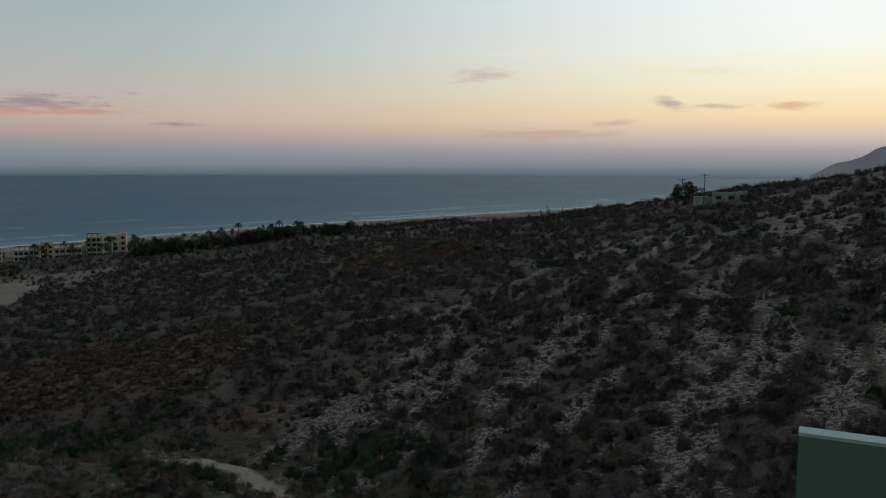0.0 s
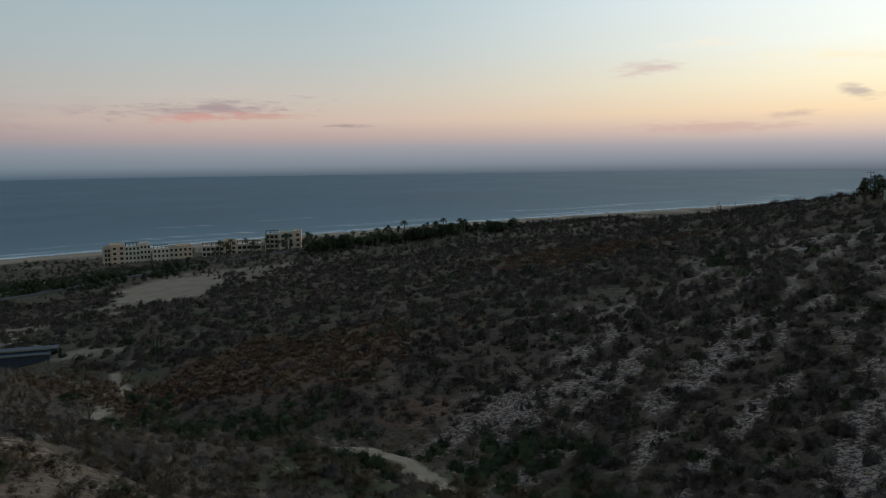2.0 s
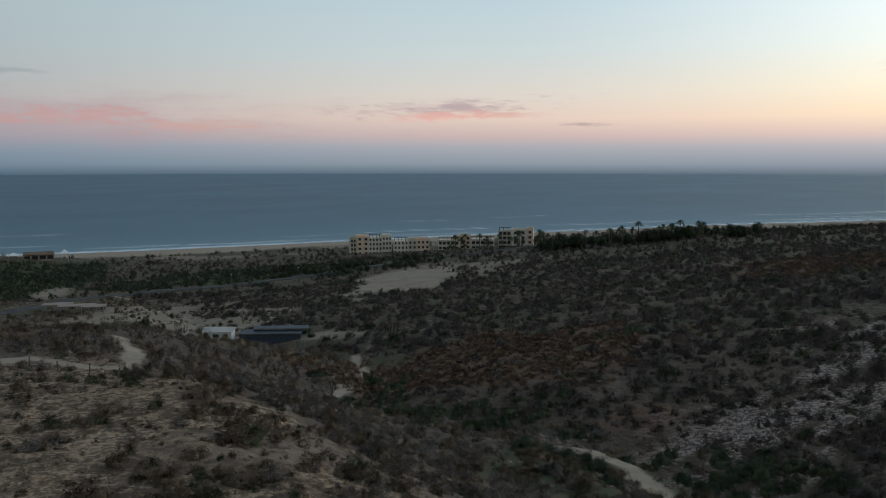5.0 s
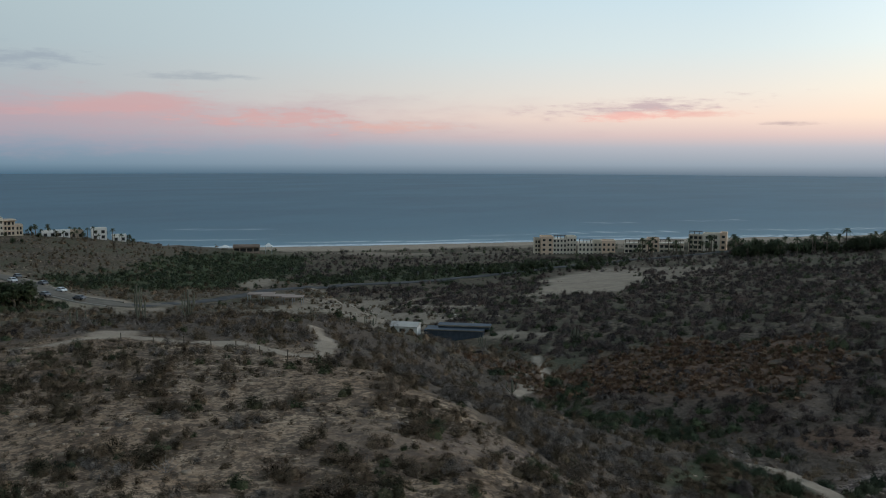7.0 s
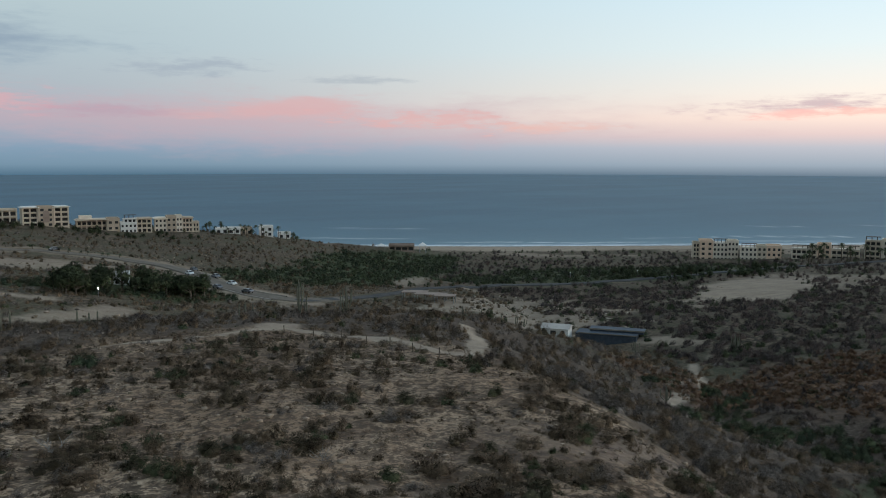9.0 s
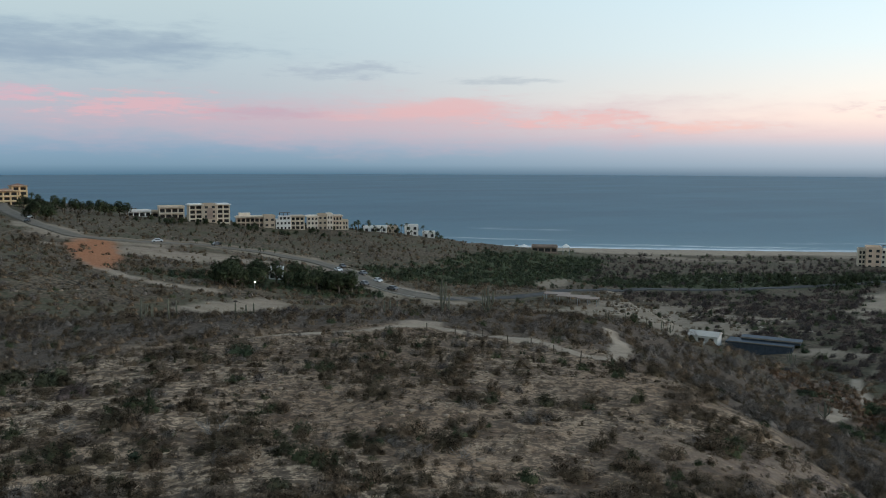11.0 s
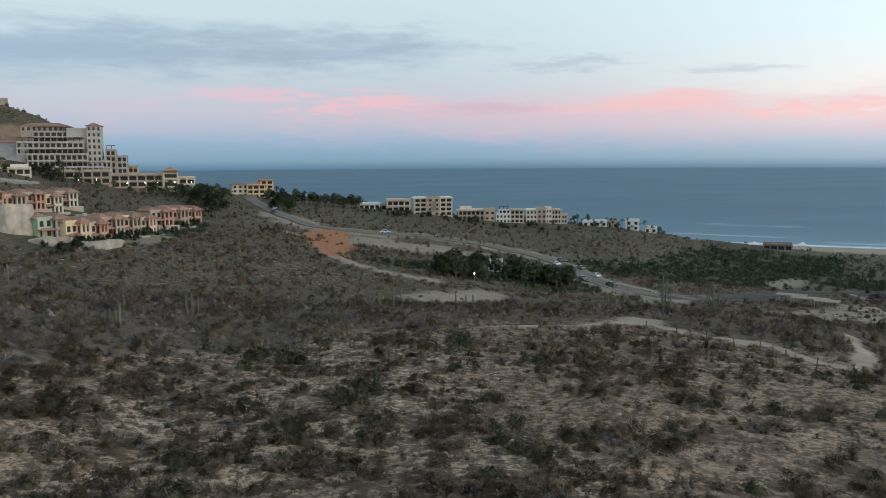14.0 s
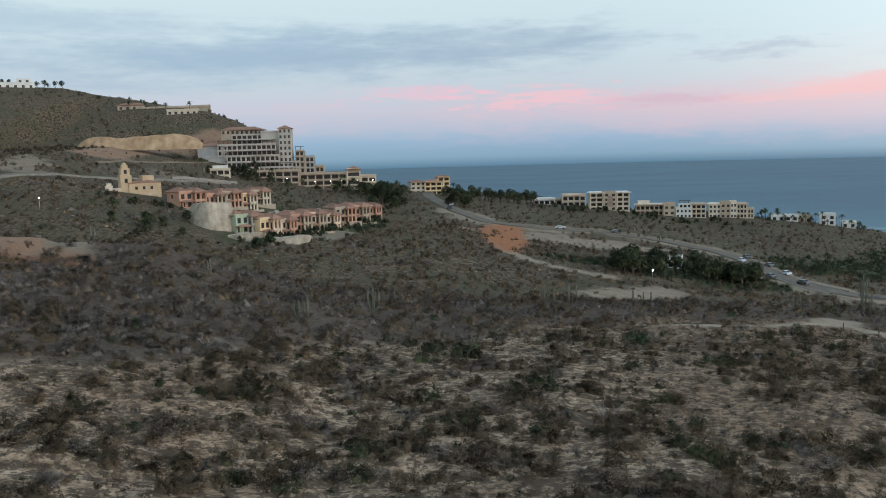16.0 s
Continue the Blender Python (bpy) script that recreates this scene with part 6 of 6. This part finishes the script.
# ---- fence posts along the trail ----
post_mesh = boxes([(-0.04, 0.04, -0.04, 0.04, -0.3, 1.0)], (BARK,))
fence = new("fence")
fx, fy, fz = spot(49.5, 96)
fence.matrix_basis = pose(fx, fy, fz)
tagged(fence, "row of thin weathered wooden fence posts beside the trail", "fence")
for k in range(7):
    u = k / 6
    x_, y_ = -92 + 29 * u, 50.5 + 2.5 * u + 1.5 * math.sin(4 * u)
    part("post", post_mesh, fence, m=pose(x_ - fx, y_ - fy, float(height(np.array([x_]), np.array([y_]))[0]) - fz, random.uniform(-5, 5), random.uniform(-5, 5), 0))


# ---- palms and trees ----
def palm_parts(ht, seed):
    rg = np.random.default_rng(seed)
    n, lv = 7, 5
    bx, by = rg.uniform(-0.5, 0.5, 2)
    v = [(bx * (k / lv) ** 2 + (0.24 - 0.1 * k / lv) * math.cos(i * math.tau / n), by * (k / lv) ** 2 + (0.24 - 0.1 * k / lv) * math.sin(i * math.tau / n), ht * k / lv - 0.3) for k in range(lv + 1) for i in range(n)]
    trunk = raw(v, [(k * n + i, k * n + (i + 1) % n, (k + 1) * n + (i + 1) % n, (k + 1) * n + i) for k in range(lv) for i in range(n)], None, (BARK,), True)
    vs, fs = [], []
    for a in rg.uniform(0, math.tau, 26):
        up, ln = rg.uniform(-0.6, 1.1), rg.uniform(1.9, 2.8)
        prev = None
        for k in range(5):
            u = k / 4
            d = ln * u
            z = ht - 0.3 + math.sin(up) * d * 0.9 - 0.9 * u * u * ln * 0.6
            cx_, cy_ = bx + math.cos(a) * d * math.cos(up), by + math.sin(a) * d * math.cos(up)
            w = 0.46 * math.sin(math.pi * min(1, 0.15 + u * 0.85)) + 0.02
            vs += [(cx_ - math.sin(a) * w, cy_ + math.cos(a) * w, z - 0.18 * w), (cx_ + math.sin(a) * w, cy_ - math.cos(a) * w, z - 0.18 * w)]
            if prev is not None:
                fs.append((prev, prev + 1, prev + 3, prev + 2))
            prev = len(vs) - 2
    crown = quad_mesh(np.array(vs), np.array(fs), GREEN, np.full(len(vs), 0.25), soft(np.array(vs), (bx, by, ht - 1.6), rg, 0.25))
    return trunk, crown


PALMS = [palm_parts(h, 60 + i) for i, h in enumerate((5.0, 6.5, 8.0, 4.0))]


def palm(az, r, k=None, scale=1.0, group="palms"):
    th = thing("palm_tree", az, r, "slender palm with a ragged dark green crown", "palm tree", random.uniform(0, 360), 0.1, group)
    t, c = PALMS[random.randrange(4) if k is None else k]
    part("trunk", t, th, m=Matrix.Diagonal((scale, scale, scale, 1)))
    part("crown", c, th, "ragged dark green fronds", m=Matrix.Diagonal((scale, scale, scale, 1)))


FOREST = []


def tree_parts(seed, wide, ht, n=420):
    rg = np.random.default_rng(seed)
    tv, tf = [], []
    def limb(a, b, r0, r1):
        d = (b - a) / np.linalg.norm(b - a)
        s = np.cross(d, (0.3, 0.8, 0.5))
        s /= np.linalg.norm(s)
        w = np.cross(d, s)
        o = len(tv)
        for c, r_ in ((a, r0), (b, r1)):
            for i in range(6):
                tv.append(tuple(c + r_ * (math.cos(i * math.tau / 6) * s + math.sin(i * math.tau / 6) * w)))
        tf.extend([(o + i, o + (i + 1) % 6, o + 6 + (i + 1) % 6, o + 6 + i) for i in range(6)])
    fork = np.array([0, 0, ht * 0.22])
    limb(np.array([0, 0, -0.4]), fork, 0.05 * ht, 0.035 * ht)
    lobes = []
    for k in range(9):
        a, u = rg.uniform(0, math.tau), rg.uniform(0.1, 0.7)
        tip = np.array([math.cos(a) * wide * u, math.sin(a) * wide * u, ht * (0.3 + 0.6 * rg.uniform(0.0, 1.0) * (1 - 0.5 * u))])
        limb(fork, tip, 0.025 * ht, 0.008 * ht)
        lobes.append((tip, rg.uniform(0.32, 0.52) * wide))
    pv, pf, o = [], [], 0
    for tip, rad in lobes:
        v, f = blades(n // 9, rg, rad, -rad * 0.7, rad * 0.7, 0.11 * wide, 1.3)
        pv.append(v + tip)
        pf.append(f + o)
        o += len(v)
    pv = np.concatenate(pv)
    FOREST.append(joined((pv, np.concatenate(pf), soft(pv, (0, 0, ht * 0.45), rg, 0.3)), (np.array(tv), np.array(tf))))
    return raw(tv, tf, None, (BARK,), True), quad_mesh(pv, np.concatenate(pf), GREEN, np.full(len(pv), rg.uniform(0.0, 0.25)), soft(pv, (0, 0, ht * 0.45), rg, 0.3))


TREES = [tree_parts(80 + i, w, h, 300) for i, (w, h) in enumerate(((2.6, 4.2), (3.2, 5.0), (2.2, 3.4), (3.6, 5.4)))]


def tree(az, r, k=None, scale=1.0, group="dark trees", say="dark green broad-crowned tree"):
    th = thing("tree", az, r, say, "tree", random.uniform(0, 360), 0.1, group)
    t, c = TREES[random.randrange(4) if k is None else k]
    part("trunk", t, th, m=Matrix.Diagonal((scale, scale, scale, 1)))
    part("crown", c, th, m=Matrix.Diagonal((scale, scale, scale, 1)))


random.seed(5)
for k in range(36):      # in front of the beach hotel
    palm(random.uniform(19.4, 26.8), random.uniform(446, 476), None, random.uniform(0.85, 1.25), "palms by the beach hotel")
for k in range(38):      # the belt beyond it
    palm(random.uniform(9.5, 20.8), random.uniform(394, 430), None, random.uniform(0.95, 1.3), "palms by the beach hotel")
def woods(name, label, n, az0, az1, r0, r1, lo, hi):
    """A belt of trees too far off to tell apart."""
    aa, rr = np.radians(rng.uniform(az0, az1, n)), rng.uniform(r0, r1, n)
    shapes = [(v, f, m, np.where(np.arange(len(v)) < 4 * (300 // 9) * 9, 0.6, 1.0)) for v, f, m in FOREST]
    scatter(name, label, "trees", shapes, -rr * np.sin(aa), rr * np.cos(aa), rng.uniform(lo, hi, n), rng.uniform(0.0, 0.35, n), GREEN, rng, 0.1)


woods("tree_belt", "dense dark green belt of trees behind the beach", 115, 6.0, 20.5, 392, 432, 0.85, 1.3)
woods("planting", "low rounded green trees below the headland apartment houses", 46, 66.5, 80.5, 424, 437, 0.4, 0.75)
woods("hedge", "dark rounded hedge along the valley road", 70, 27.0, 40.0, 366, 404, 0.45, 0.8)
for k in range(38):      # headland point
    palm(random.uniform(60.3, 66.5), random.uniform(455, 480), None, random.uniform(0.55, 0.85), "palms on the headland")
for k in range(16):
    tree(random.uniform(60.5, 82), random.uniform(452, 485), 2, random.uniform(0.6, 0.9), "shrubs on the headland")
for az, r in ((82.0, 455), (82.6, 452), (83.2, 458), (81.4, 460), (80.9, 456), (84.0, 450), (85.2, 455), (84.7, 447), (83.7, 449), (82.3, 462)):
    tree(az, r, 3, random.uniform(1.2, 1.6), "dark trees above the road")
for k in range(12):
    tree(random.uniform(89.8, 93.0), random.uniform(385, 440), None, random.uniform(1.1, 1.7), "trees by the yellow condominium")
for k in range(12):
    tree(random.uniform(85.4, 87.3), random.uniform(440, 462), None, random.uniform(0.8, 1.2), "trees by the yellow condominium")
for az in (86.9, 86.4, 86.1, 84.6):
    palm(az, random.uniform(446, 456), 2, random.uniform(0.8, 1.0), "palms by the yellow condominium")
for k in range(12):
    palm(random.uniform(89.4, 93.5), random.uniform(400, 450), None, random.uniform(0.9, 1.4), "palms by the yellow condominium")
for k in range(10):
    tree(random.uniform(89.8, 92.2), random.uniform(345, 395), None, random.uniform(1.2, 1.9), "trees by the yellow condominium")
for k in range(48):      # the dark grove in the dell
    u = random.random()
    tree(75.8 - 9.3 * u + random.uniform(-0.4, 0.4), 254 + 22 * u + random.uniform(-8, 12), None, random.uniform(0.95, 1.5), "dark grove in the dell")
for k in range(16):
    tree(random.choice((random.uniform(85.2, 86.5), random.uniform(89.6, 92.0))), random.uniform(398, 440), None, random.uniform(1.1, 1.7), "trees by the yellow condominium")
for k in range(14):      # round the large hotel
    tree(random.uniform(92.5, 103), random.uniform(405, 424), None, random.uniform(0.8, 1.3), "trees below the terraced hotel")
for k in range(14):
    palm(random.uniform(93, 104), random.uniform(408, 426), None, random.uniform(0.8, 1.15), "palms below the terraced hotel")
for az, r, s in ((93.4, 432, 1.6), (93.9, 436, 1.5), (94.5, 440, 1.5), (92.6, 428, 1.1), (92.2, 424, 1.2), (91.7, 420, 1.1), (95.2, 436, 1.3), (94.1, 430, 1.2)):
    tree(az, r, 1, s, "trees below the terraced hotel")
for az, r, s in ((107.4, 552, 0.95), (106.4, 545, 0.9), (105.8, 541, 1.0), (105.2, 540, 0.75), (103.7, 530, 1.0)):
    palm(az, r, 1, s, "palms on the hilltop")
for az, r, s in ((114.5, 596, 1.1), (114.1, 598, 1.0), (112.6, 596, 0.9), (112.2, 600, 1.0), (111.6, 598, 1.0), (111.2, 598, 1.1), (112.0, 596, 0.7)):
    tree(az, r, 0, s, "trees on the hilltop")
tree(-16.4, 262, 3, 1.35, "trees on the ridge", "large dark dense tree beside the ridge house")
tree(-15.7, 264, 1, 1.3, "trees on the ridge", "large dark dense tree beside the ridge house")
tree(47.0, 232, 1, 0.75, "trees on the sandy lot", "rounded dark green tree on the sandy lot")
for az, r, s in ((33.5, 380, 0.9), (36.5, 372, 1.0), (29.0, 400, 0.9), (38.5, 390, 0.8), (43.0, 372, 0.6), (29.6, 395, 0.9), (34.2, 384, 0.8)):
    tree(az, r, None, s, "trees along the valley road")
for k in range(30):      # hedges beside the valley road
    u = k / 29
    tree(53.5 - 27 * u + random.uniform(-0.3, 0.3), 322 + 82 * u + random.uniform(-3, 3), 2, random.uniform(0.5, 0.95), "hedge along the valley road", "dark rounded hedge tree along the valley road")
for k in range(14):
    u = k / 13
    palm(71.5 + 8 * u + random.uniform(-0.3, 0.3), 352 + 10 * u, 3, random.uniform(0.4, 0.55), "small palms along the road")
for k in range(44):      # gardens in front of the terraced houses
    u = random.random()
    tree(101.0 - 9.5 * u, 240 + 88 * u ** 1.6 + random.uniform(-6, 0), 2, random.uniform(0.5, 1.0), "garden bushes by the terraced houses", "small green garden tree by a terraced house")
for k in range(18):
    tree(random.uniform(97.5, 100.6), random.uniform(276, 300), 2, random.uniform(0.4, 0.8), "green bank between the house rows", "small bright green tree on a planted bank")
for k in range(9):
    tree(random.uniform(102, 110), random.uniform(225, 262), None, random.uniform(0.5, 0.95), "trees in the ravine", "grey-green tree in the ravine")

for k in range(26):      # planting round the church and the upper houses
    tree(random.uniform(100.5, 110), random.uniform(268, 282), 2, random.uniform(0.4, 0.8), "planting by the church", "low grey-green tree by the church")

for k in range(12):      # on the sandy lot
    tree(random.uniform(40.5, 48.5), random.uniform(216, 268), 2, random.uniform(0.35, 0.8), "trees on the sandy lot", "small dark rounded tree on the sandy lot")
for k in range(30):      # low green planting in front of the terraced houses
    u = random.random()
    tree(100.8 - 9.0 * u, 238 + 82 * u ** 1.6 + random.uniform(-8, -2), 2, random.uniform(0.4, 0.75), "garden bushes by the terraced houses", "small green garden tree by a terraced house")
